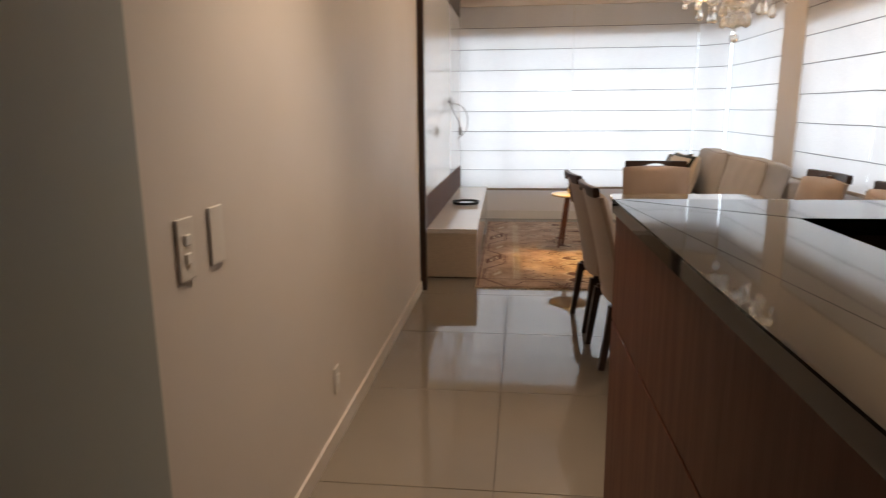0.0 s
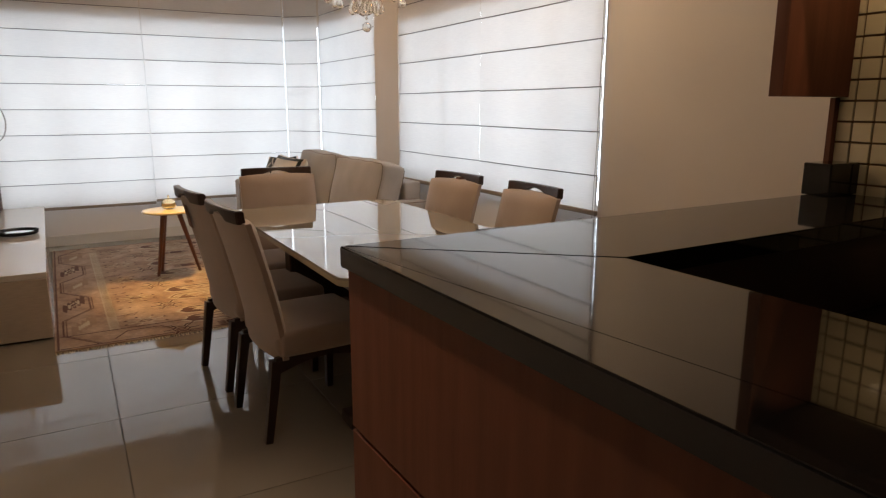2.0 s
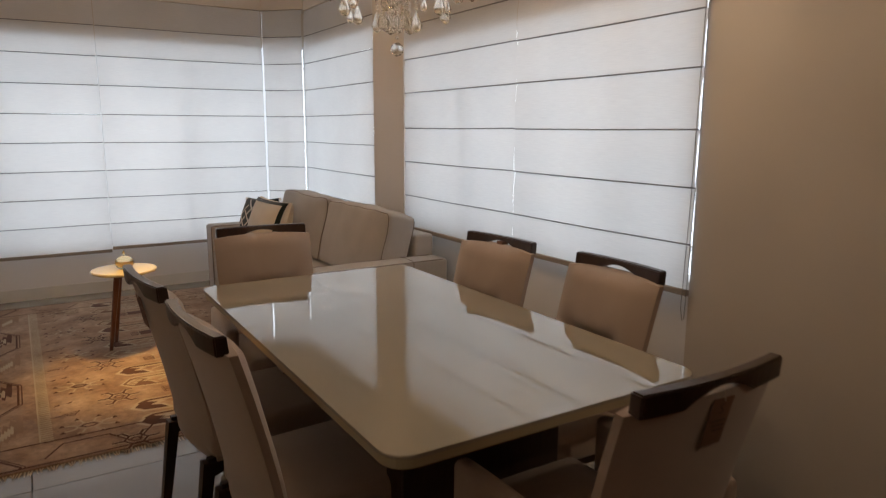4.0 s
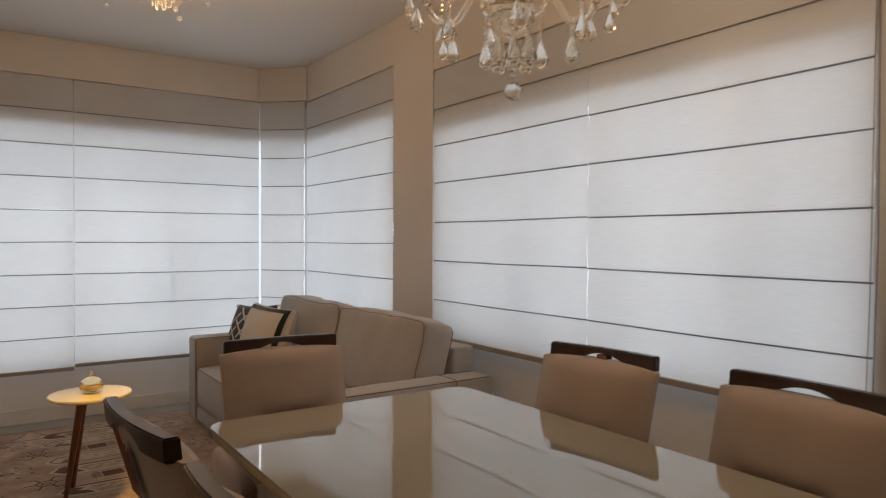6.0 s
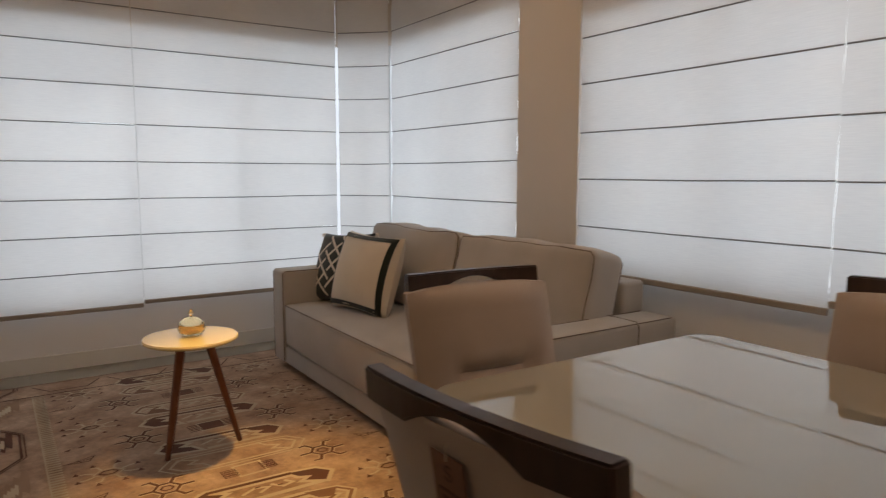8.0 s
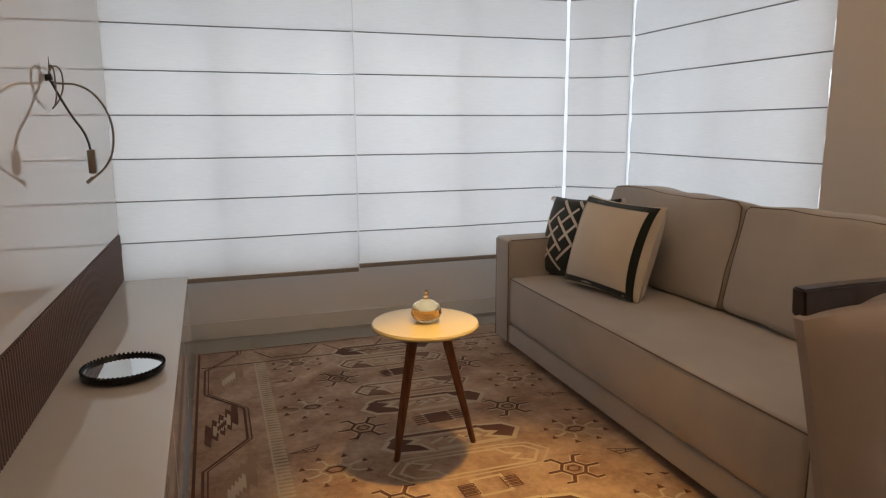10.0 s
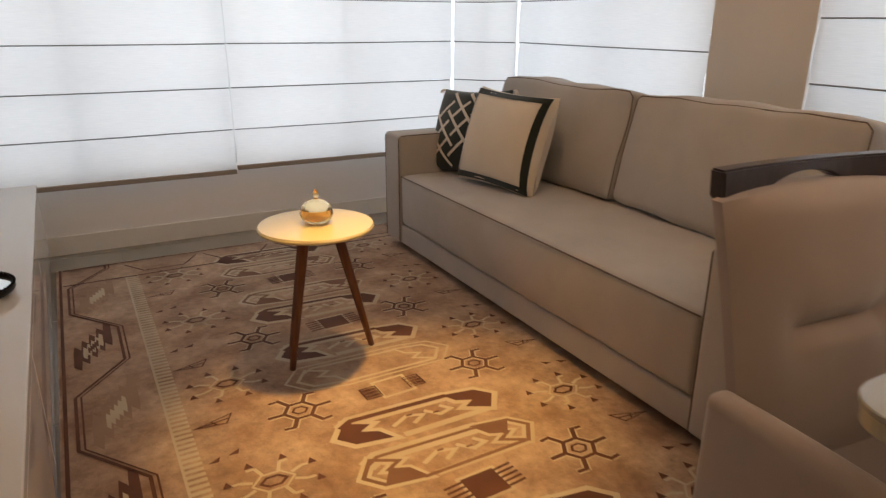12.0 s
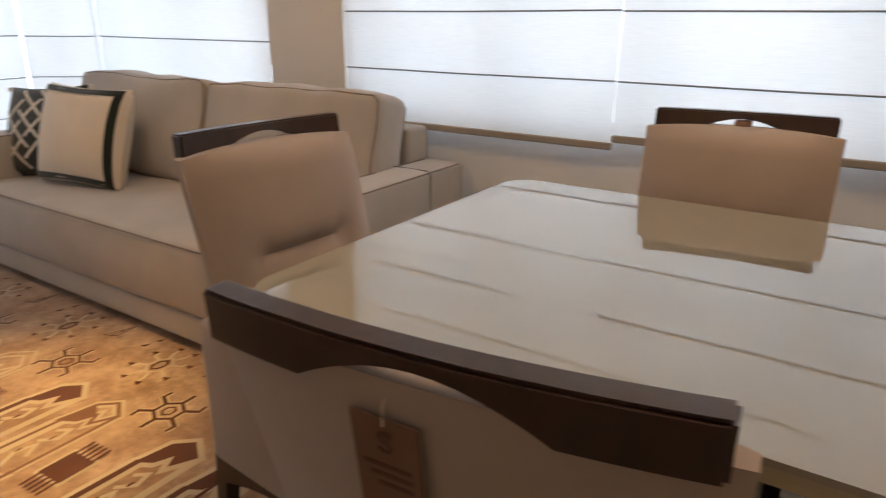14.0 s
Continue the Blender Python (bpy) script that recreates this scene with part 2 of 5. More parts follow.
# ---- mesh helpers ----
def box(bm, x0, x1, y0, y1, z0, z1):
    v = [bm.verts.new(p) for p in ((x0, y0, z0), (x1, y0, z0), (x1, y1, z0), (x0, y1, z0), (x0, y0, z1), (x1, y0, z1), (x1, y1, z1), (x0, y1, z1))]
    for f in ((3, 2, 1, 0), (4, 5, 6, 7), (0, 1, 5, 4), (1, 2, 6, 5), (2, 3, 7, 6), (3, 0, 4, 7)):
        bm.faces.new([v[i] for i in f])
    return v


def bevelled(x0, x1, y0, y1, z0, z1, r=0.004, seg=2):
    bm = bmesh.new()
    box(bm, x0, x1, y0, y1, z0, z1)
    bmesh.ops.bevel(bm, geom=list(bm.edges), offset=r, segments=seg, profile=0.5, affect="EDGES")
    return bm


def soft_box(half, r, n=6, puff=(0, 0, 0), wob=0.0, seed=0, centre=(0, 0, 0)):
    """A box with round edges, whose faces may swell by puff (metres, per axis) and ripple by wob."""
    def axis(h):
        mid = [-h + r + (2 * h - 2 * r) * i / n for i in range(n + 1)]
        return [-h, -h + r * 0.3, -h + r * 0.6] + mid + [h - r * 0.6, h - r * 0.3, h]
    ax = [axis(h) for h in half]
    bm, seen = bmesh.new(), {}

    def vert(i, j, k):
        if (i, j, k) not in seen:
            p = Vector((ax[0][i], ax[1][j], ax[2][k]))
            inner = Vector([max(-h + r, min(h - r, c)) for c, h in zip(p, half)])
            d = p - inner
            q = inner + d.normalized() * r if d.length > 1e-9 else p
            u = [c / h for c, h in zip(q, half)]
            for a in range(3):
                b, c = (a + 1) % 3, (a + 2) % 3
                q[a] += puff[a] * u[a] * (1 - u[b] ** 2) * (1 - u[c] ** 2)
            if wob:
                q += wob * noise.noise_vector(q * 5 + Vector((seed, seed * 2, 0)))
            seen[(i, j, k)] = bm.verts.new(q + Vector(centre))
        return seen[(i, j, k)]
    m = [len(a) - 1 for a in ax]
    for a in range(3):
        b, c = (a + 1) % 3, (a + 2) % 3
        for side in (0, m[a]):
            for u in range(m[b]):
                for w in range(m[c]):
                    quad = []
                    for du, dw in ((0, 0), (1, 0), (1, 1), (0, 1)):
                        idx = [0, 0, 0]
                        idx[a], idx[b], idx[c] = side, u + du, w + dw
                        quad.append(vert(*idx))
                    if side == 0:
                        quad.reverse()
                    bm.faces.new(quad)
    return bm


def tube(bm, pts, r, n=8, r2=None):
    pts = [Vector(p) for p in pts]
    rings = []
    for i, p in enumerate(pts):
        d = (pts[min(i + 1, len(pts) - 1)] - pts[max(i - 1, 0)]).normalized()
        a = d.orthogonal().normalized() if abs(d.z) > 0.95 else d.cross(Vector((0, 0, 1))).normalized()
        b = d.cross(a)
        rr = r if r2 is None else r + (r2 - r) * i / (len(pts) - 1)
        rings.append([bm.verts.new(p + rr * (math.cos(2 * math.pi * k / n) * a + math.sin(2 * math.pi * k / n) * b)) for k in range(n)])
    for s, e in zip(rings, rings[1:]):
        for k in range(n):
            bm.faces.new((s[k], s[(k + 1) % n], e[(k + 1) % n], e[k]))
    bm.faces.new(rings[0][::-1])
    bm.faces.new(rings[-1])
    return bm


def lathe(bm, profile, n=24, at=(0, 0, 0), scallop=0.0, lobes=8, caps=True):
    rings = []
    for r, z in profile:
        ring = []
        for k in range(n):
            a = 2 * math.pi * k / n
            rr = r * (1 + scallop * math.cos(lobes * a) * (r / max(p[0] for p in profile)))
            ring.append(bm.verts.new((at[0] + rr * math.cos(a), at[1] + rr * math.sin(a), at[2] + z)))
        rings.append(ring)
    for s, e in zip(rings, rings[1:]):
        for k in range(n):
            bm.faces.new((s[k], s[(k + 1) % n], e[(k + 1) % n], e[k]))
    if caps:
        bm.faces.new(rings[0][::-1])
        bm.faces.new(rings[-1])
    return bm


def prism(bm, outline, z0, z1):
    lo = [bm.verts.new((x, y, z0)) for x, y in outline]
    hi = [bm.verts.new((x, y, z1)) for x, y in outline]
    bm.faces.new(lo[::-1])
    bm.faces.new(hi)
    for i in range(len(lo)):
        j = (i + 1) % len(lo)
        bm.faces.new((lo[i], lo[j], hi[j], hi[i]))
    return bm


def turn(bm, m):
    bmesh.ops.transform(bm, matrix=m, verts=bm.verts)
    return bm


def mesh_of(name, bm, material, smooth=False):
    bmesh.ops.recalc_face_normals(bm, faces=bm.faces)
    me = bpy.data.meshes.new(name)
    bm.to_mesh(me)
    bm.free()
    me.materials.append(material)
    if smooth:
        me.shade_smooth()
        me.set_sharp_from_angle(angle=radians(40))
    return me


def part(name, bm, material, parent, label="", smooth=False):
    ob = new(name, bm if isinstance(bm, bpy.types.Mesh) else mesh_of(name, bm, material, smooth))
    ob.parent = parent
    if label:
        ob["label"] = label
    return ob


def thing(name, loc, label, category, group="", kind="", rz=0):
    ob = new(name)
    ob.empty_display_size = 0.1
    ob.matrix_world = pose(*loc, 0, 0, rz)
    return tagged(ob, label, category, group, kind)


def solid(name, bm, material, label, category, kind="", group="", loc=(0, 0, 0), smooth=False):
    ob = new(name, mesh_of(name, bm, material, smooth))
    ob.location = loc
    return tagged(ob, label, category, group, kind)


def structure(name, boxes, material, label, category):
    bm = bmesh.new()
    for b in boxes:
        box(bm, *b)
    return solid(name, bm, material, label, category, "structure")


# ---- setting ----
CEIL = 2.92
X0, X1, Y0, Y1 = -0.46, 2.815, -1.4, 8.895   # inner faces of the room
TX = 2.36                                  # tiled kitchen wall
structure("floor_slab", [(X0 - 0.6, X1 + 0.25, Y0 - 0.2, Y1 + 0.25, -0.2, -0.012)], M["grout"], "grey-brown grout bed under the floor tiles", "floor")
structure("backdrop", [(-6, 9, 15, 15.1, -4, 9), (9, 9.1, 0, 15, -4, 9)], M["haze"], "pale overcast distance outside the windows", "backdrop")
structure("ceiling", [(X0 - 0.6, X1 + 0.25, Y0 - 0.2, Y1 + 0.25, CEIL, CEIL + 0.15)], M["ceiling"], "smooth off-white painted plaster ceiling", "ceiling")
structure("wall_hall", [(-0.66, -0.42, 1.5, 5.30, 0, CEIL)], M["wall"], "plain cream painted wall along the hallway", "wall")
# the wall's shaded end; its darkness is put into the grey colour
structure("wall_hall_grey", [(-0.66, -0.40, Y0, 1.498, 0, CEIL)], M["grey_wall"], "grey end of the hallway wall, its shade put into the colour", "wall")
structure("wall_television", [(-0.66, -0.46, 5.302, Y1 + 0.2, 0, CEIL)], M["wall"], "cream painted wall behind the television panel", "wall")
structure("wall_behind", [(-0.66, X1, Y0 - 0.2, Y0, 0, CEIL)], M["wall"], "plain cream wall closing the kitchen", "wall")
structure("wall_back", [(-0.46, 2.45, Y1, Y1 + 0.2, 2.28, CEIL)], M["wall"], "cream painted wall over the wide window", "wall")
structure("wall_back_parapet", [(-0.46, 2.45, Y1, Y1 + 0.2, 0, 0.43)], M["parapet"], "pale painted wall under the wide window, lightened for leaking daylight", "wall")
structure("wall_side", [(X1, X1 + 0.2, 6.99, 8.53, 2.28, CEIL)], M["wall"], "cream painted wall over the side window", "wall")
structure("wall_side_parapet", [(X1, X1 + 0.2, 6.99, 8.53, 0, 0.43)], M["parapet"], "pale painted wall under the side window, lightened for leaking daylight", "wall")
structure("wall_dining", [(X1, X1 + 0.2, 3.959, 6.49, 2.10, CEIL)], M["wall"], "cream painted wall over the dining window", "wall")
structure("wall_dining_parapet", [(X1, X1 + 0.2, 3.959, 6.49, 0, 0.82)], M["parapet"], "pale painted wall under the dining window, lightened for leaking daylight", "wall")
structure("wall_dining_pier", [(2.760, X1 + 0.2, 2.44, 3.957, 0, CEIL)], M["wall"], "plain cream painted wall beside the dining window", "wall")
for nm, b in (("wall_over_blinds_1", (-0.42, 2.42, 8.825, Y1 - 0.002, 2.622, CEIL - 0.003)), ("wall_over_blinds_2", (2.737, X1 - 0.002, 6.99, 8.5, 2.606, CEIL - 0.003)), ("wall_over_blinds_3", (2.737, X1 - 0.002, 3.962, 6.49, 2.466, CEIL - 0.003))):
    structure(nm, [b], M["wall"], "plain beige wall face above the roman blinds", "wall")
# unseen blocks added behind the blinds to sharpen the shade line near their tops
for nm, b in (("window_lintel_1", (-0.44, 2.40, 8.86, Y1 - 0.001, 2.255, 2.583)), ("window_lintel_2", (2.782, X1 - 0.001, 7.0, 8.45, 2.255, 2.565)), ("window_lintel_3", (2.782, X1 - 0.001, 3.97, 6.48, 2.075, 2.425))):
    structure(nm, [b], M["wall"], "unseen lintel block added close behind the roman blinds to shade their tops", "wall")
structure("wall_column", [(2.735, X1 + 0.2, 6.492, 6.988, 0, CEIL)], M["wall"], "plain beige painted column between two windows", "column")
structure("wall_kitchen", [(TX + 0.004, X1 + 0.2, Y0, 2.438, 0, CEIL)], M["tilegrout"], "kitchen wall core behind the glazed tiles", "wall")
bm = bmesh.new()
for z0, z1 in ((0, 0.43), (2.28, CEIL)):
    prism(bm, [(2.452, Y1), (X1, 8.534), (X1 + 0.14, 8.534 + 0.14), (2.452 + 0.14, Y1 + 0.14)], z0, z1)
prism(bm, [(2.422, 8.826), (2.736, 8.51), (X1 - 0.003, 8.53), (2.45, Y1 - 0.003)], 2.622, CEIL - 0.003)
solid("wall_corner", bm, M["wall"], "narrow slanted wall across the room's corner", "wall", "structure")
structure("baseboard_back", [(-0.4, 2.44, Y1 - 0.014, Y1 - 0.001, 0, 0.105)], M["white"], "low white skirting board under the wide window", "baseboard")
structure("baseboard_side", [(X1 - 0.014, X1 - 0.001, 3.96, 6.48, 0, 0.105), (X1 - 0.014, X1 - 0.001, 7.0, 8.5, 0, 0.105)], M["white"], "low white skirting board under the side windows", "baseboard")
structure("baseboard_hall", [(-0.419, -0.407, 1.51, 5.295, 0, 0.075)], M["wall"], "low cream skirting board along the hallway", "baseboard")


# ---- windows ----
def window(name, length, z0, z1, at, rz, bars, label):
    """A sliding window; local x runs along the wall, y outwards."""
    w = thing(name, at, label, "window", kind="structure", rz=rz)
    f = 0.022
    for nm, b in (("window_sill", (0, length, 0.004, 0.14, z0, z0 + f)), ("window_head", (0, length, 0.006, 0.06, z1 - f, z1)),
                  ("window_jamb", (0, f, 0.006, 0.06, z0 + f, z1 - f)), ("window_jamb", (length - f, length, 0.006, 0.06, z0 + f, z1 - f))):
        part(nm, bevelled(*b, 0.003, 1), M["aluminium"], w)
    for x in bars:
        part("mullion", bevelled(x - 0.008, x + 0.008, -0.012, 0.03, z0 + f, z1 - f, 0.003, 1), M["aluminium"], w)
    edges = [f] + list(bars) + [length - f]
    for a, b in zip(edges, edges[1:]):
        bm = bmesh.new()
        box(bm, a, b, 0.016, 0.02, z0 + f, z1 - f)
        p = part("pane", bm, M["pane"], w)
        p.visible_shadow = False
    return w


window("window_1", 2.9, 0.43, 2.28, (-0.455, Y1, 0), 0, (0.66, 1.43, 2.185), "wide white-framed window behind the roman blinds")
window("window_2", 0.42, 0.43, 2.28, (2.47, Y1 - 0.014, 0), -45, (0.2,), "narrow slanted white-framed corner window")
window("window_3", 1.53, 0.43, 2.28, (X1, 8.525, 0), -90, (0.76,), "white-framed side window behind a roman blind")
window("window_4", 2.524, 0.82, 2.10, (X1, 6.485, 0), -90, (0.765, 1.376, 2.075), "wide white-framed dining window behind roman blinds")


# ---- roman blinds ----
def blind(at, rz, width, bottom, folds, top, label, chain=False, seed=0):
    """Roman blind hung from a head rail; local x runs along the window, -y into the room."""
    rnd = random.Random(seed)
    b = thing("roman_blind", at, label, "blind", "roman blinds on the windows", rz=rz)
    part("head_rail", bevelled(0, width, 0.004, 0.035, top - 0.03, top, 0.003, 1), M["white"], b)
    levels = [bottom] + folds + [top]
    n = 14
    for i, (lo, hi) in enumerate(zip(levels, levels[1:])):
        bm = bmesh.new()
        rows = []
        for s in range(9):
            u = s / 8
            z = hi + (lo - hi) * u
            y = -0.007 * math.sin(math.pi * u) - 0.007 * u * (1 if i else 0.4)
            row = []
            for k in range(n + 1):
                x = width * k / n
                sag = 0.004 * noise.noise(Vector((x * 2.5 + seed * 7, z * 3, seed)))
                row.append(bm.verts.new((x, y + sag - 0.002, z + 0.0025 * noise.noise(Vector((x * 1.8, i * 3.1, seed))))))
            rows.append(row)
        for r, q in zip(rows, rows[1:]):
            for k in range(n):
                bm.faces.new((r[k], r[k + 1], q[k + 1], q[k]))
        panel = part("fabric_panel", bm, M["blind"], b, smooth=True)
        if i:
            # batten rod; its dark grey also draws the fold's shadow line
            bm = bmesh.new()
            z = lo + rnd.uniform(-0.001, 0.001)
            tube(bm, [(0.004, -0.009, z), (width / 2, -0.009, z - 0.002), (width - 0.004, -0.009, z + rnd.uniform(-0.003, 0.003))], 0.0036, 6)
            part("batten", bm, M["batten"], panel)
    part("bottom_bar", bevelled(0, width, -0.014, 0.004, bottom - 0.028, bottom, 0.004, 1), M["blindbar"], b, "taupe bottom bar")
    if chain:
        bm = bmesh.new()
        x = width + 0.012
        loop = [(x, -0.02, top), (x + 0.002, -0.02, 1.4), (x - 0.012, -0.022, 0.62 + bottom * 0.1), (x - 0.02, -0.024, 0.61 + bottom * 0.1), (x - 0.032, -0.022, 0.66 + bottom * 0.1), (x - 0.02, -0.02, 1.2), (x - 0.008, -0.02, top)]
        tube(bm, loop, 0.0015, 6)
        part("chain", bm, M["cable"], b, "thin grey beaded pull chain")
    return b


F1 = [0.64, 0.88, 1.122, 1.368, 1.615, 1.865, 2.115, 2.37]
F4 = [1.02, 1.265, 1.505, 1.755, 1.985, 2.215]
BY, BX = 8.83, 2.75
blind((-0.452, BY, 0), 0, 1.412, 0.405, F1, 2.617, "white translucent roman blind lowered over the wide window", seed=1)
blind((0.966, BY, 0), 0, 1.448, 0.428, F1, 2.617, "white translucent roman blind lowered beside the sofa", seed=2)
blind((2.438, BY - 0.008, 0), -44, 0.408, 0.43, F1, 2.617, "narrow white roman blind across the slanted corner", seed=3)
blind((BX, 8.514, 0), -90, 1.522, 0.43, F1, 2.60, "white translucent roman blind behind the sofa", seed=4)
blind((BX, 6.486, 0), -90, 1.308, 0.795, F4, 2.46, "white translucent roman blind beside the column", seed=5)
blind((BX, 5.1775, 0), -90, 1.230, 0.825, F4, 2.46, "white roman blind with a pull chain over the dining window", chain=True, seed=6)


# ---- television wall ----
tv = thing("media_wall", (-0.43, 5.30, 0), "white gloss wall panel framed in dark brown wood", "wall panel")
part("end_board", bevelled(-0.03, 0.055, 0.004, 0.075, 0, CEIL - 0.004, 0.003, 1), M["darkwood"], tv, "dark brown upright end board")
part("gloss_sheet", bevelled(-0.028, 0.004, 0.078, 3.56, 0.70, 2.50, 0.002, 1), M["gloss"], tv, "white high-gloss sheet")
part("top_board", bevelled(-0.028, 0.012, 0.078, 3.56, 2.503, CEIL - 0.004, 0.002, 1), M["darkwood"], tv, "dark brown top board")
bm = bmesh.new()
box(bm, -0.028, 0.004, 0.078, 3.56, 0.425, 0.697)
part("lower_board", bm, M["fluted"], tv, "dark brown fluted lower board")
flute = bevelled(0.004, 0.011, 0, 0.014, 0.427, 0.696, 0.003, 1)
flute_me = mesh_of("flute", flute, M["fluted"])
for i in range(150):
    o = part("flute", flute_me, None, tv)
    o.location = (0, 0.08 + i * 0.0231, 0)

unit = thing("television_unit", (0.0, 5.70, 0), "long low glossy white television unit on the floor", "cabinet")
LU, SLANT = 3.10, 0.0236                   # the front runs slightly aslant to the wall


def slanted(x0, x1, y0, y1, z0, z1, r):
    bm = bmesh.new()
    prism(bm, [(x0, y0), (x1 - SLANT * y0, y0), (x1 - SLANT * y1, y1), (x0, y1)], z0, z1)
    bmesh.ops.bevel(bm, geom=list(bm.edges), offset=r, segments=2, profile=0.5, affect="EDGES")
    return bm


part("carcass", slanted(-0.45, -0.02, 0.02, LU, 0.012, 0.385, 0.003), M["lacquer"], unit)
part("top_slab", slanted(-0.455, 0.0, 0, LU, 0.388, 0.425, 0.004), M["lacquer"], unit, "glossy white top")
part("side_panel", bevelled(-0.45, -0.004, 0, 0.018, 0.012, 0.386, 0.003, 1), mat("pale_wood_side", (0.55, 0.46, 0.37), 0.35, scale=4, stretch=(4, 4, 30), color2=(0.48, 0.40, 0.32)), unit, "pale grained end panel")
part("plinth", slanted(-0.44, -0.05, 0.03, LU - 0.02, 0.0, 0.012, 0.001), M["joint"], unit, "dark recessed plinth")
for i in range(3):
    a = 0.022 + i * 1.028
    part("drawer_front", turn(bevelled(-0.019, -0.002, a, a + 1.022, 0.02, 0.382, 0.003, 1), pose(0, 0, 0, 0, 0, 1.352)), M["lacquer"], unit)

tray = thing("mirror_tray", (-0.215, 7.17, 0.4255), "round mirrored tray with a beaded black rim", "tray")
bm = bmesh.new()
lathe(bm, [(0.128, 0.012), (0.135, 0.01), (0.14, 0.018), (0.139, 0.03), (0.132, 0.034), (0.128, 0.024)], 40, caps=False)
rim_part = part("rim", bm, M["blackmetal"], tray, "black rim", True)
bm = bmesh.new()
lathe(bm, [(0.129, 0.014), (0.129, 0.024)], 40)
part("mirror", bm, M["mirror"], tray, "round mirror")
bead = bmesh.new()
bmesh.ops.create_icosphere(bead, subdivisions=1, radius=0.0055)
bead_me = mesh_of("bead", bead, M["blackmetal"], True)
for i in range(56):
    o = part("bead", bead_me, None, rim_part)
    o.location = (0.137 * math.cos(i * math.tau / 56), 0.137 * math.sin(i * math.tau / 56), 0.034)
for i in range(3):
    bm = bmesh.new()
    lathe(bm, [(0.006, 0), (0.01, 0.006), (0.007, 0.014)], 10, (0.11 * math.cos(i * 2.1 + 0.5), 0.11 * math.sin(i * 2.1 + 0.5), 0))
    part("foot", bm, M["chrome"], tray, "", True)


def bez(p0, p1, p2, p3, n=14):
    out = []
    for i in range(n + 1):
        t = i / n
        out.append(tuple((1 - t) ** 3 * a + 3 * t * (1 - t) ** 2 * b + 3 * t * t * (1 - t) * c + t ** 3 * d for a, b, c, d in zip(p0, p1, p2, p3)))
    return out


cab = thing("television_cables", (-0.424, 7.47, 1.478), "loose cables hanging out of the white wall panel", "cable")
bm = bmesh.new()
tube(bm, [(-0.006, 0, 0), (0.02, 0, 0.005)], 0.012, 8)
part("cable_hole", bm, M["blackcable"], cab)
bm = bmesh.new()
tube(bm, [(0.012, 0, -0.01), (0.014, 0.0, 0.075)], 0.004, 6, 0.001)
part("cable_tie", bm, M["blackcable"], cab)
bm = bmesh.new()
tube(bm, bez((0.01, 0, 0), (0.03, 0.0, -0.05), (0.06, 0.0, -0.12), (0.085, 0.0, -0.16)) + bez((0.088, 0.0, -0.165), (0.105, 0.0, -0.19), (0.118, 0.0, -0.22), (0.122, 0.0, -0.262)), 0.0045, 7)
part("dark_cable", bm, M["blackcable"], cab, "black lead", True)
bm = bmesh.new()
tube(bm, bez((0.01, 0.0, -0.01), (0.03, 0.0, -0.02), (0.05, 0.0, -0.02), (0.075, 0.0, -0.02)) + bez((0.08, 0.0, -0.02), (0.16, 0.0, -0.03), (0.205, 0.0, -0.12), (0.205, 0.0, -0.2)) + bez((0.205, 0.0, -0.21), (0.2, 0.0, -0.32), (0.15, 0.0, -0.345), (0.118, 0.0, -0.37)), 0.0042, 7)
part("grey_cable", bm, M["cable"], cab, "grey lead", True)
for dx, dy in ((0.05, 0.02), (0.035, -0.03)):
    bm = bmesh.new()
    tube(bm, bez((0.01, 0, -0.01), (0.01, 0, 0.06), (dx, dy, 0.06), (dx, dy, 0.0)) + bez((dx, dy, -0.005), (dx, dy, -0.06), (0.03, 0, -0.09), (0.01, 0, -0.11)), 0.003, 7)
    part("cable_loop", bm, M["cable"], cab, "grey looped lead", True)
part("plug", turn(bevelled(-0.014, 0.014, -0.014, 0.014, -0.045, 0.045, 0.006, 2), Matrix.Translation((0.124, 0.0, -0.305))), M["cable"], cab, "beige plug", True)
bm = bmesh.new()
tube(bm, [(0.122, 0.0, -0.365), (0.10, 0.0, -0.385)], 0.007, 8)
part("connector", bm, M["cable"], cab)

# switches and socket on the hallway wall
for y, z, w, name, lab in ((1.682, 1.095, 0.075, "light_switch", "white double light switch plate on the hallway wall"), (1.843, 1.10, 0.075, "blank_plate", "white blank cover plate beside the switch")):
    sw = thing(name, (-0.4195, y, z), lab, "switch")
    part("plate", bevelled(0, 0.008, -w / 2, w / 2, -0.074, 0.074, 0.003, 2), M["plastic"], sw)
    if name == "light_switch":
        for dz in (0.022, -0.022):
            part("rocker", bevelled(0.007, 0.013, -0.014, 0.014, dz - 0.014, dz + 0.014, 0.003, 1), M["white"], sw)
for y, z in ((2.86, 0.28),):
    so = thing("wall_socket", (-0.4195, y, z), "white wall socket low on the hallway wall", "socket")
    part("plate", bevelled(0, 0.008, -0.036, 0.036, -0.058, 0.058, 0.003, 2), M["plastic"], so)
    part("insert", bevelled(0.007, 0.011, -0.02, 0.02, -0.022, 0.022, 0.003, 1), M["white"], so)
so = thing("wall_socket", (-0.459, 5.55, 0.32), "white wall socket beside the television unit", "socket")
part("plate", bevelled(0, 0.008, -0.036, 0.036, -0.058, 0.058, 0.003, 2), M["plastic"], so)


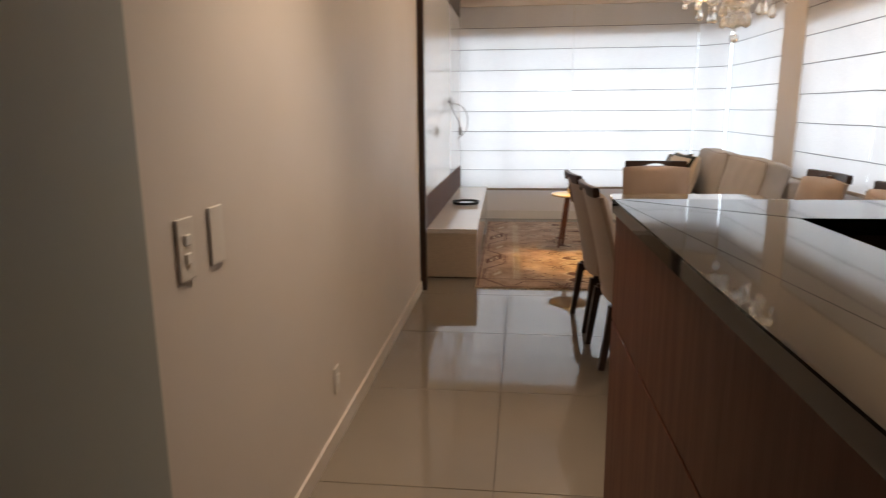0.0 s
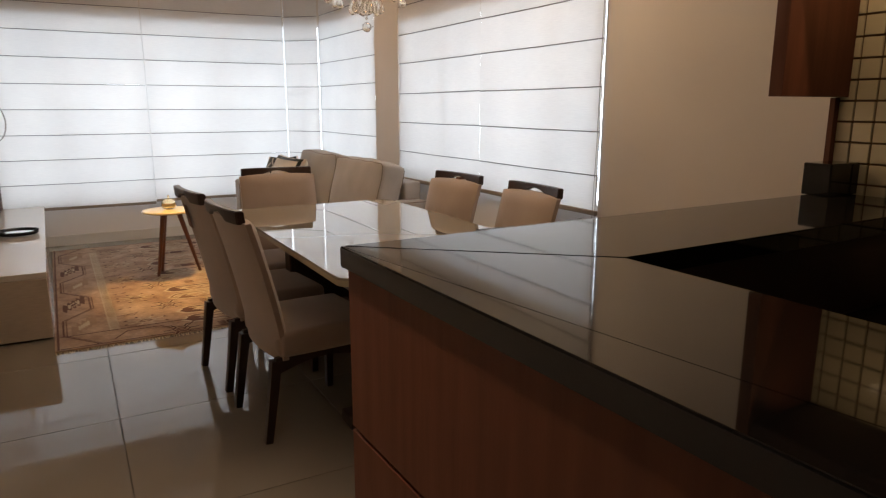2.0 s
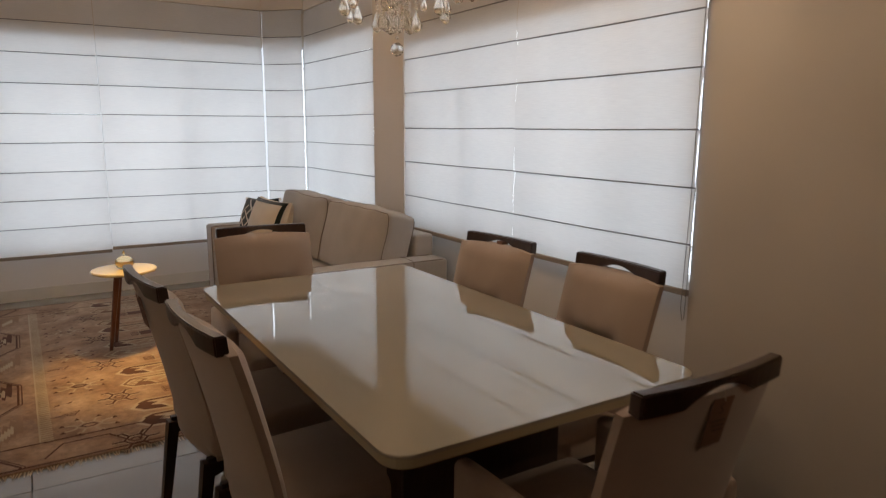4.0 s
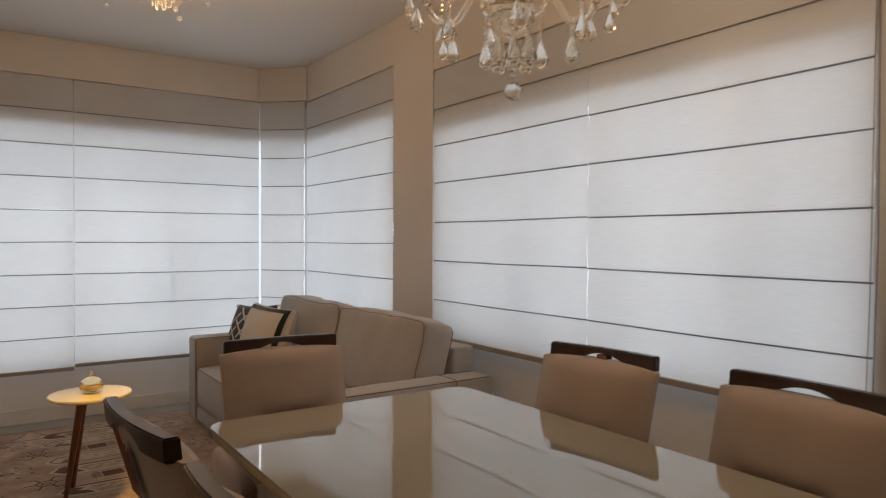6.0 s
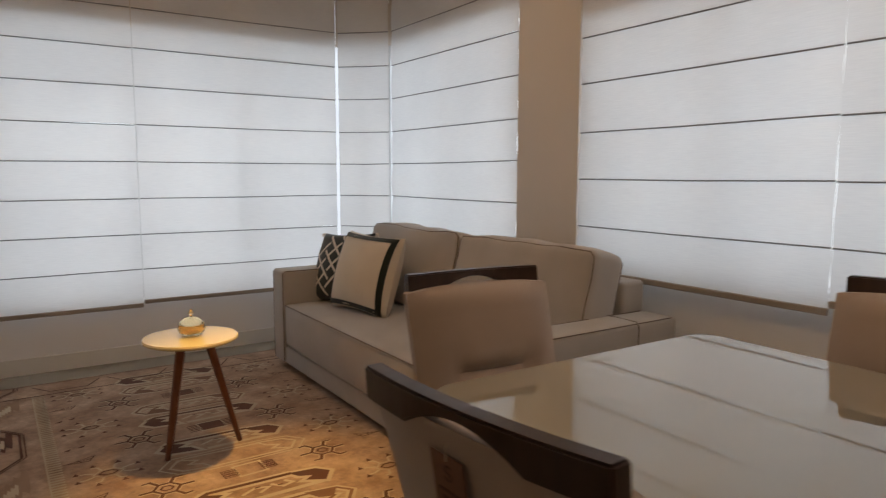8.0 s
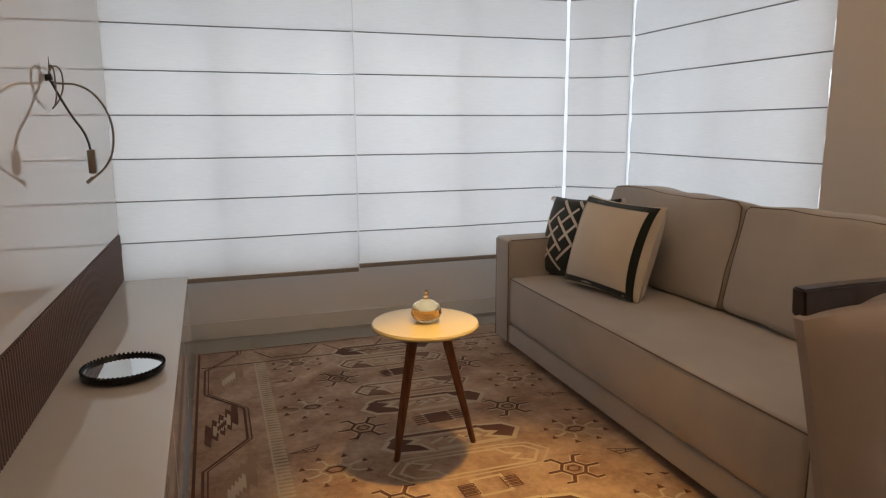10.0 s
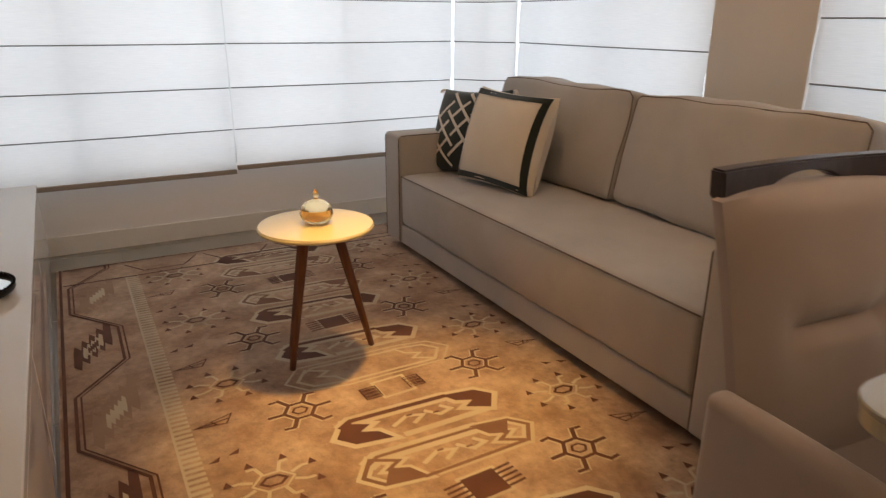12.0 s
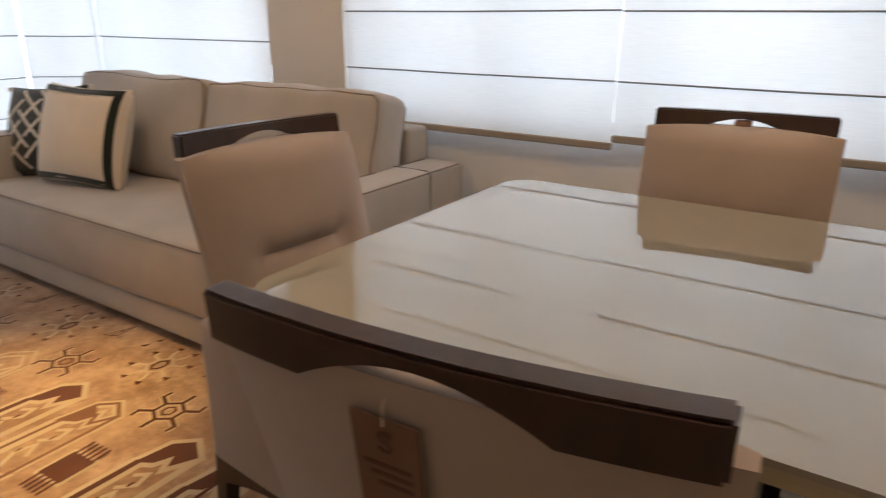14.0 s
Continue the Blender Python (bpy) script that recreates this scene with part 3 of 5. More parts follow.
# ---- kitchen bar ----
TOP = 1.129
bar = thing("bar_counter", (0.6604, 2.0004, 0), "tall brown wood bar counter with grooved panels", "counter", rz=1.3)
for lo, hi in ((0.06, 0.735), (0.742, 1.083)):
    part("front_panel", bevelled(0, 0.022, -3.0, 0.36, lo, hi, 0.002, 1), M["wood"], bar)
    part("end_panel", bevelled(0.0225, 1.655, 0.338, 0.36, lo, hi, 0.002, 1), M["wood"], bar)
part("core", bevelled(0.0225, 0.38, -3.0, 0.337, 0.0, 1.083, 0.001, 1), M["dark"], bar, "dark inner carcass")
part("core", bevelled(0.381, 1.655, 0.03, 0.337, 0.0, 1.083, 0.001, 1), M["dark"], bar, "dark inner carcass")
part("plinth", bevelled(0.012, 0.0223, -3.0, 0.35, 0.0, 0.058, 0.001, 1), M["joint"], bar, "dark plinth")
top = thing("granite_worktop", (0.64, 2.37, 1.086), "polished black granite top lying on the bar counter", "worktop", rz=1.3)
for nm, outline in (("bar_slab", [(0, -3.4), (0.415, -3.4), (0.415, -0.3665), (0.002, -0.002), (0, -0.002)]), ("return_slab", [(0.4165, -0.365), (1.70, -0.365), (1.70, 0), (0.004, 0)])):
    bm = bmesh.new()
    prism(bm, outline, 0, TOP - 1.086)
    bmesh.ops.bevel(bm, geom=[e for e in bm.edges if abs(e.verts[0].co.z - e.verts[1].co.z) < 1e-5], offset=0.003, segments=2, affect="EDGES")
    part(nm, bm, M["granite"], top)
solid("granite_upstand", bevelled(2.205, TX - 0.003, 2.33, 2.42, TOP + 0.0005, TOP + 0.10, 0.004, 2), M["granite"], "black granite block standing on the bar's end", "upstand")
low = thing("kitchen_base_cabinet", (1.75, 0.4, 0), "dark base cabinet with a black worktop along the tiled wall", "cabinet")
part("body", bevelled(0, TX - 1.752, -1.7, 1.63, 0, 0.86, 0.002, 1), M["dark"], low)
part("worktop", bevelled(-0.02, TX - 1.752, -1.7, 1.63, 0.862, 0.90, 0.004, 1), M["granite"], low, "black granite worktop")
for i in range(4):
    part("door", bevelled(-0.018, -0.002, -1.68 + i * 0.825, -0.865 + i * 0.825, 0.08, 0.85, 0.002, 1), M["wood"], low, "brown wood door")
up = thing("wall_cabinet", (2.02, 2.1, 1.43), "brown wood wall cabinet with a hanging end panel over the tiles", "cabinet")
part("body", bevelled(0, TX - 2.024, 0.292, 0.337, 0, CEIL - 1.434, 0.002, 1), M["wood"], up)
part("upper_body", bevelled(0.018, TX - 2.024, -3.45, 0.290, 0.43, CEIL - 1.434, 0.002, 1), M["dark"], up, "dark carcass of the upper cupboards")
for i in range(6):
    part("door", bevelled(0.0, 0.017, -3.44 + i * 0.621, -2.823 + i * 0.621, 0.425, CEIL - 1.436, 0.002, 1), M["dark"], up, "dark brown cupboard door")
part("edge_strip", bevelled(TX - 2.05, TX - 2.022, 0.318, 0.336, -0.30, -0.002, 0.001, 1), M["wood"], up, "brown wooden edge strip")
soap = thing("utensil_rail", (TX - 0.02, 2.16, 1.03), "small dark hook rail on the tiled wall", "rail")
part("bar", bevelled(-0.012, 0.018, -0.16, 0.03, -0.012, 0.012, 0.003, 1), M["blackmetal"], soap)


# ---- dining table ----
def rounded(x0, x1, y0, y1, r, n=8):
    out = []
    for cx, cy, a0 in ((x1 - r, y1 - r, 0), (x0 + r, y1 - r, 90), (x0 + r, y0 + r, 180), (x1 - r, y0 + r, 270)):
        for i in range(n + 1):
            a = radians(a0 + 90 * i / n)
            out.append((cx + r * math.cos(a), cy + r * math.sin(a)))
    return out


table = thing("dining_table", (1.514, 4.27, 0), "rectangular dining table with a cream glass top", "table")
bm = bmesh.new()
prism(bm, rounded(-0.52, 0.52, -0.94, 0.94, 0.07), 0.782, 0.792)
bmesh.ops.bevel(bm, geom=[e for e in bm.edges if abs(e.verts[0].co.z - e.verts[1].co.z) < 1e-5], offset=0.002, segments=1, affect="EDGES")
part("glass_top", bm, M["tableglass"], table, "cream back-painted glass top")
bm = bmesh.new()
prism(bm, rounded(-0.515, 0.515, -0.935, 0.935, 0.066), 0.757, 0.7815)
part("wood_top", bm, M["glassedge"], table, "pale wooden board under the glass")
part("apron", bevelled(-0.42, 0.42, -0.80, 0.80, 0.69, 0.756, 0.004, 1), M["darkwood"], table, "dark wooden apron")
for sy in (-0.52, 0.52):
    part("pedestal", bevelled(-0.30, 0.30, sy - 0.05, sy + 0.05, 0.06, 0.689, 0.008, 2), M["darkwood"], table)
    part("foot", bevelled(-0.36, 0.36, sy - 0.07, sy + 0.07, 0.0, 0.059, 0.008, 2), M["darkwood"], table)
part("stretcher", bevelled(-0.03, 0.03, -0.469, 0.469, 0.2, 0.30, 0.006, 1), M["darkwood"], table)


# ---- dining chairs ----
def back_x(z):
    """How far the chair's back lies behind or before its rear foot at height z."""
    u = (z - 0.36) / 0.64
    return 0.045 - 0.14 * u ** 1.35 if u > 0 else 0.045


def chair_back():
    """The upholstered backrest: a slab that leans back and is dished in front, with a pinched crease."""
    bm = bmesh.new()
    W, N, K = 0.245, 20, 30
    front, rear = [], []
    for j in range(K + 1):
        z = 0.36 + 0.605 * j / K
        fr, rr = [], []
        for i in range(N + 1):
            u = -1 + 2 * i / N
            e = 1 - abs(u) ** 3.2
            top = 1 - max(0, (j / K - 0.93) / 0.07) ** 2
            w = W * (0.955 + 0.045 * (j / K))
            wing = 0.02 * u * u
            th = 0.004 + 0.060 * e * (0.35 + 0.65 * top)
            crease = 0.034 * math.exp(-((z - 0.725 - 0.012 * u * u) / 0.016) ** 2) * max(0, 1 - (u / 0.55) ** 4)
            pinch = 0.016 * math.exp(-((z - 0.725) / 0.06) ** 2 - (abs(u) - 0.5) ** 2 / 0.02)
            zz = z - 0.012 * (1 - e) * (j / K)
            fr.append(bm.verts.new((back_x(z) + 0.035 + th + wing - crease - pinch, u * w, zz)))
            rr.append(bm.verts.new((back_x(z) + 0.004 + 0.016 * (1 - e) + wing * 0.8, u * w, zz)))
        front.append(fr)
        rear.append(rr)
    for g, flip in ((front, False), (rear, True)):
        for a, b in zip(g, g[1:]):
            for i in range(N):
                q = (a[i], a[i + 1], b[i + 1], b[i])
                bm.faces.new(q[::-1] if flip else q)
    for j in range(K):
        for i in (0, N):
            bm.faces.new((front[j][i], front[j + 1][i], rear[j + 1][i], rear[j][i]))
    for j in (0, K):
        for i in range(N):
            bm.faces.new((front[j][i], front[j][i + 1], rear[j][i + 1], rear[j][i]))
    return bm


def chair_rail():
    """Dark top rail with a half-moon hand hole over the upholstery."""
    bm = bmesh.new()
    N = 24
    for s in range(N):
        ys = []
        for i in (s, s + 1):
            u = -1 + 2 * i / N
            y = 0.228 * u
            lo = 0.950 + 0.034 * max(0.0, math.cos(max(-1, min(1, u / 0.5)) * math.pi / 2)) ** 0.9
            ys.append((y, lo, 0.02 * u * u))
        (ya, la, wa), (yb, lb, wb) = ys
        v = []
        for y, l, w in ((ya, la, wa), (yb, lb, wb)):
            xb = back_x(1.0) - 0.004 + w
            v.append([bm.verts.new(p) for p in ((xb + 0.004, y, l), (xb + 0.040, y, l), (xb + 0.034, y, 1.003), (xb, y, 1.003))])
        for k in range(4):
            bm.faces.new((v[0][k], v[0][(k + 1) % 4], v[1][(k + 1) % 4], v[1][k]))
        if s == 0:
            bm.faces.new(v[0])
        if s == N - 1:
            bm.faces.new(v[1][::-1])
    bmesh.ops.remove_doubles(bm, verts=bm.verts, dist=1e-5)
    bmesh.ops.recalc_face_normals(bm, faces=bm.faces)
    sharp = [e for e in bm.edges if len(e.link_faces) == 2 and e.calc_face_angle() > 0.9]
    bmesh.ops.bevel(bm, geom=sharp, offset=0.004, segments=2, affect="EDGES")
    return bm


def legs(chair, sw):
    for sy in (-1, 1):
        bm = bmesh.new()
        pts = [(0.0 + 0.004, sy * (sw - 0.03), 0.0), (0.03, sy * (sw - 0.03), 0.18), (0.055, sy * (sw - 0.032), 0.36)]
        tube(bm, pts, 0.022, 4, 0.03)
        part("leg", bm, M["darkwood"], chair)
        bm = bmesh.new()
        tube(bm, [(0.47, sy * (sw - 0.035), 0.0), (0.475, sy * (sw - 0.035), 0.345)], 0.021, 4, 0.028)
        part("leg", bm, M["darkwood"], chair)


def apron_board(chair, x0, x1, y, z_top):
    bm = bmesh.new()
    n = 10
    out = [(x0, z_top), (x1, z_top)] + [(x1 - (x1 - x0) * i / n, z_top - 0.075 + 0.045 * math.sin(math.pi * i / n)) for i in range(n + 1)]
    a = [bm.verts.new((x, y - 0.012, z)) for x, z in out]
    b = [bm.verts.new((x, y + 0.012, z)) for x, z in out]
    bm.faces.new(a)
    bm.faces.new(b[::-1])
    for i in range(len(out)):
        j = (i + 1) % len(out)
        bm.faces.new((a[i], a[j], b[j], b[i]))
    part("seat_rail", bm, M["darkwood"], chair, "arched dark wooden seat rail")


def side_chair(at, rz, label):
    c = thing("dining_chair", at, label, "chair", "chairs round the dining table", rz=rz)
    part("backrest", chair_back(), M["chairfab"], c, "beige backrest with a pinched crease", True)
    part("top_rail", chair_rail(), M["darkwood"], c, "dark wooden rail with a hand hole")
    part("seat", soft_box((0.235, 0.245, 0.055), 0.03, 5, (0.01, 0.0, 0.02), centre=(0.30, 0, 0.425)), M["chairfab"], c, "padded beige seat", True)
    legs(c, 0.24)
    for sy in (-1, 1):
        apron_board(c, 0.05, 0.49, sy * 0.215, 0.375)
    return c


def host_chair(at, rz, label):
    c = thing("dining_armchair", at, label, "chair", "chairs round the dining table", rz=rz)
    part("backrest", chair_back(), M["chairfab"], c, "beige backrest with a pinched crease", True)
    part("top_rail", chair_rail(), M["darkwood"], c, "dark wooden rail with a hand hole")
    part("seat", soft_box((0.235, 0.205, 0.06), 0.03, 5, (0.01, 0.0, 0.02), centre=(0.33, 0, 0.43)), M["chairfab"], c, "padded beige seat", True)
    for sy in (-1, 1):
        part("arm", soft_box((0.235, 0.028, 0.178), 0.022, 5, (0.0, 0.008, 0.01), centre=(0.27, sy * 0.262, 0.452)), M["chairfab"], c, "low padded beige arm", True)
    legs(c, 0.285)
    for sy in (-1, 1):
        apron_board(c, 0.05, 0.49, sy * 0.262, 0.278)
    return c


def tag_card(at, rz):
    t = thing("price_tag", at, "brown card price tag hanging on a chair's back", "tag", rz=rz)
    lean = pose(0, 0, 0, 3, -12, 0)
    card = part("card", turn(bevelled(-0.002, 0.0, -0.034, 0.034, -0.12, 0.0, 0.0008, 1), lean), M["tag"], t)
    tx = bpy.data.curves.new("letter", "FONT")
    tx.body, tx.size, tx.align_x, tx.extrude = "S", 0.036, "CENTER", 0.0004
    o = new("letter", tx)
    o.parent = card
    o.matrix_basis = lean @ pose(-0.0028, 0, -0.040, 90, 0, -90)
    tx.materials.append(M["tagprint"])
    for i in range(3):
        part("print_bar", turn(bevelled(-0.0028, -0.0021, -0.024, 0.024 - i * 0.006, -0.060 - i * 0.012, -0.055 - i * 0.012, 0.0001, 1), lean), M["tagprint"], card)
    bm = bmesh.new()
    tube(bm, [(0.004, 0, 0.02), (-0.002, 0, 0.01), (-0.002, 0, -0.008)], 0.001, 5)
    part("string", bm, M["creamfab"], t)
    return t


side_chair((0.785, 3.975, 0), 4.5, "beige upholstered dining chair with a dark rail beside the table")
side_chair((0.745, 4.595, 0), 6.0, "beige upholstered dining chair with a price tag on its back")
by_window = side_chair((2.195, 4.64, 0), 186, "beige upholstered dining chair by the dining window")
part("tag_loop", bevelled(back_x(1.0) + 0.0, back_x(1.0) + 0.038, -0.022, 0.022, 0.953, 0.979, 0.003, 1), M["tag"], by_window, "brown loop of a price tag")
side_chair((2.235, 3.935, 0), 178, "beige upholstered dining chair near the blind's chain")
host_chair((1.378, 5.49, 0), -94.5, "beige upholstered armchair at the table's end before the sofa")
host_chair((1.57, 3.03, 0), 90, "beige upholstered armchair at the table's end by the bar")
tag_card((0.6665, 4.622, 0.925), 6.0)
tag_card((1.59, 2.948, 0.95), 90)


# ---- sofa ----
sofa = thing("sofa", (1.685, 5.79, 0), "long taupe fabric sofa with dark piping", "sofa")
L = 2.47
part("base", soft_box((0.47, L / 2 - 0.17, 0.056), 0.012, 4, centre=(0.477, L / 2, 0.106)), M["sofafab"], sofa, "", True)
seat = part("seat_cushion", soft_box((0.48, L / 2 - 0.19, 0.141), 0.03, 8, (0.018, 0, 0.018), 0.004, 1, centre=(0.48, L / 2, 0.305)), M["sofafab"], sofa, "one long seat cushion", True)
for y in (0.095, L - 0.095):
    part("arm", soft_box((0.50, 0.093, 0.303), 0.018, 5, (0.005, 0.006, 0.008), 0.002, 4, centre=(0.495, y, 0.356)), M["sofafab"], sofa, "square padded arm", True)
part("back_frame", soft_box((0.075, L / 2 - 0.192, 0.365), 0.02, 5, centre=(0.925, L / 2, 0.435)), M["sofafab"], sofa, "", True)


def sofa_cushion(y0, y1, seed):
    """Box cushion with slack faces, piped round its front and along its rear top edge."""
    half, wob, r = Vector((0.108, (y1 - y0) / 2 - 0.002, 0.248)), 0.016, 0.032
    lean = Matrix.Translation((0.715, (y0 + y1) / 2, 0.697)) @ pose(0, 0, 0, 0, 12, 0)
    cushion = part("back_cushion", turn(soft_box(half, r, 14, (0.034, 0.012, 0.02), wob, seed), lean), M["sofafab"], sofa, "plump back cushion", True)

    def slack(p):
        return p + wob * noise.noise_vector(p * 5 + Vector((seed, seed * 2, 0)))
    iy, iz, ix = half.y - 0.008, half.z - 0.008, half.x - 0.007
    corner = 0.022
    ring = [(-iy, -iz), (-iy, iz - corner), (-iy + corner, iz), (iy - corner, iz), (iy, iz - corner), (iy, -iz)]
    fine = []
    for (ya, za), (yb, zb) in zip(ring, ring[1:]):
        fine += [(ya + (yb - ya) * k / 10, za + (zb - za) * k / 10) for k in range(10)]
    for x in (-ix, ix):
        bm = bmesh.new()
        tube(bm, [slack(Vector((x, y, z))) for y, z in fine], 0.0028, 6)
        part("piping", turn(bm, lean), M["piping"], cushion, "dark piping", True)


sofa_cushion(0.19, 1.225, 3)
sofa_cushion(1.23, L - 0.19, 9)
bm = bmesh.new()
tube(bm, [(0.003, 0.2, 0.438), (-0.008, L / 2, 0.444), (0.003, L - 0.2, 0.438)], 0.0034, 6)
part("piping", bm, M["piping"], seat, "dark piping", True)
for y in (0.006, L - 0.006, 0.184, L - 0.184):
    bm = bmesh.new()
    tube(bm, [(-0.003, y, 0.06), (-0.003, y, 0.642), (0.014, y, 0.657), (0.96, y, 0.659)], 0.0026, 6)
    part("piping", bm, M["piping"], sofa, "dark piping", True)
for y in (0.0, L):
    bm = bmesh.new()
    inner = 0.187 if y == 0 else L - 0.187
    tube(bm, [(0.74, y, 0.06), (0.74, y, 0.648), (0.74, y + (0.012 if y == 0 else -0.012), 0.665), (0.74, inner, 0.665)], 0.0022, 6)
    part("seam", bm, M["piping"], sofa, "dark seam across the arm", True)
for y in (0.15, L - 0.15):
    for x in (0.08, 0.88):
        bm = bmesh.new()
        tube(bm, [(x, y, 0.004), (x, y, 0.056)], 0.022, 10, 0.03)
        part("foot", bm, M["walnut"], sofa, "short red-brown foot", True)


def cushion_mesh(w, h, t, n=22, k=0.0):
    bm = bmesh.new()
    grids = []
    for side in (1, -1):
        g = []
        for j in range(n + 1):
            row = []
            for i in range(n + 1):
                u, v = -1 + 2 * i / n, -1 + 2 * j / n
                pinch = 1 - 0.07 * (1 - v * v) * u * u
                pv = 1 - 0.07 * (1 - u * u) * v * v
                d = (max(0, (1 - u * u) * (1 - v * v))) ** 0.37
                row.append(bm.verts.new((side * (t * d + 0.0008) + 0.004 * noise.noise(Vector((u * 2, v * 2, k + side))), u * w * pinch, v * h * pv)))
            g.append(row)
        grids.append(g)
    for g, s in zip(grids, (1, -1)):
        for a, b in zip(g, g[1:]):
            for i in range(n):
                q = (a[i], a[i + 1], b[i + 1], b[i])
                bm.faces.new(q if s > 0 else q[::-1])
    return bm, grids


def surface_x(w, h, t, u, v):
    return -(t * (max(0, (1 - u * u) * (1 - v * v))) ** 0.37 + 0.004)


def on_cushion(w, h, t, polys):
    """Flat woven figures laid on a cushion's front; polys in its own -1..1 units."""
    bm = bmesh.new()
    for poly in polys:
        (ua, va), (ub, vb), wd = poly
        d = Vector((ub - ua, vb - va))
        nrm = Vector((-d.y, d.x)).normalized() * wd / 2
        m = max(2, int(d.length / 0.12))
        prev = None
        for i in range(m + 1):
            p = Vector((ua, va)) + d * i / m
            pair = []
            for s in (1, -1):
                q = p + nrm * s
                u, v = max(-0.995, min(0.995, q.x)), max(-0.995, min(0.995, q.y))
                pair.append(bm.verts.new((surface_x(w, h, t, u, v) - 0.001, u * w * (1 - 0.07 * (1 - v * v) * u * u), v * h * (1 - 0.07 * (1 - u * u) * v * v))))
            if prev:
                bm.faces.new((prev[0], prev[1], pair[1], pair[0]))
            prev = pair
    return bm


def pillow(name, m, w, h, t, fab, label, polys, pmat, plabel, k):
    p = thing(name, (0, 0, 0), label, "cushion")
    p.matrix_world = m
    bm, _ = cushion_mesh(w, h, t, k=k)
    cover = part("cover", bm, fab, p, "", True)
    part("pattern", on_cushion(w, h, t, polys), pmat, cover, plabel)
    return p


frame_lines = [((-0.955, -0.89), (0.955, -0.89), 0.13), ((-0.955, 0.89), (0.955, 0.89), 0.13), ((-0.89, -0.955), (-0.89, 0.955), 0.13), ((0.89, -0.955), (0.89, 0.955), 0.13)]
pillow("throw_pillow", Matrix.Translation((2.03, 7.55, 0.688)) @ pose(0, 0, 0, 2, 17, 12), 0.265, 0.245, 0.12, M["creamfab"], "cream throw pillow with a black border on the sofa", frame_lines, M["blackfab"], "black border band", 1)
lattice = []
cell = 0.34
for i in range(-8, 9):
    for j in range(-8, 9):
        lo, hi = (-0.72, 0.98) if (i // 2 + j) % 2 else (-0.98, 0.72)
        ends = [(i + lo, j), (i + hi, j)] if (i + j) % 2 else [(i, j + lo), (i, j + hi)]
        a, b = [((p + q) * cell * 0.707, (p - q) * cell * 0.707) for p, q in ends]
        if max(abs(a[0]), abs(b[0]), abs(a[1]), abs(b[1])) < 0.93:
            lattice.append((a, b, 0.07))
dark_pillow = pillow("throw_pillow", Matrix.Translation((2.05, 7.95, 0.672)) @ pose(0, 0, 0, -4, 19, 12), 0.265, 0.238, 0.09, M["blackfab"], "black throw pillow with a white lattice pattern on the sofa", lattice, M["creamfab"], "white lattice lines", 2)
for u, v in ((1, 1), (-1, 1)):
    bm = bmesh.new()
    for k in range(9):
        turned = math.tau * k / 9
        tip = Vector((0.010 * math.cos(turned), 0.010 * math.sin(turned) + u * 0.03, -0.018 + 0.008 * math.cos(3 * turned)))
        root = Vector((0, u * 0.262, v * 0.235))
        tube(bm, [root, root + tip * 0.5 + Vector((0, u * 0.006, 0.006)), root + tip], 0.0028, 5, 0.0016)
    part("tassel", bm, M["creamfab"], dark_pillow, "short white corner tassel", True)


# ---- side table and sugar bowl ----
st = thing("side_table", (0.862, 6.985, 0.012), "small round cream side table on three splayed wooden legs", "table")
bm = bmesh.new()
lathe(bm, [(0.0, 0.535), (0.185, 0.535), (0.2, 0.541), (0.204, 0.549), (0.2, 0.557), (0.0, 0.558)], 48)
part("tabletop", bm, M["yellowtop"], st, "round cream lacquered top", True)
for ax, ay in ((-0.118, 0.012), (0.222, 0.068), (-0.066, 0.20)):
    bm = bmesh.new()
    tube(bm, [(ax, ay, 0.0), (ax * 0.35, ay * 0.35, 0.534)], 0.012, 8, 0.021)
    part("leg", bm, M["walnut"], st, "tapered red-brown leg", True)
bowl = thing("sugar_bowl", (0.868, 6.99, 0.571), "small amber glass bowl with a lid on the side table", "bowl")
bm = bmesh.new()
lathe(bm, [(0.0, 0.0), (0.03, 0.0), (0.046, 0.012), (0.054, 0.03), (0.05, 0.046), (0.047, 0.046), (0.05, 0.03), (0.043, 0.014), (0.0, 0.004)], 32, scallop=0.03, lobes=16)
part("cup", turn(bm, Matrix.Diagonal((1.07, 1.07, 1.07, 1))), M["amber"], bowl, "ribbed amber cup", True)
bm = bmesh.new()
lathe(bm, [(0.0, 0.048), (0.052, 0.048), (0.05, 0.056), (0.03, 0.072), (0.008, 0.08), (0.006, 0.086), (0.011, 0.094), (0.007, 0.103), (0.002, 0.112), (0.0, 0.113)], 32)
part("lid", turn(bm, Matrix.Diagonal((1.07, 1.07, 1.07, 1))), M["amber"], bowl, "domed amber lid with a knob", True)
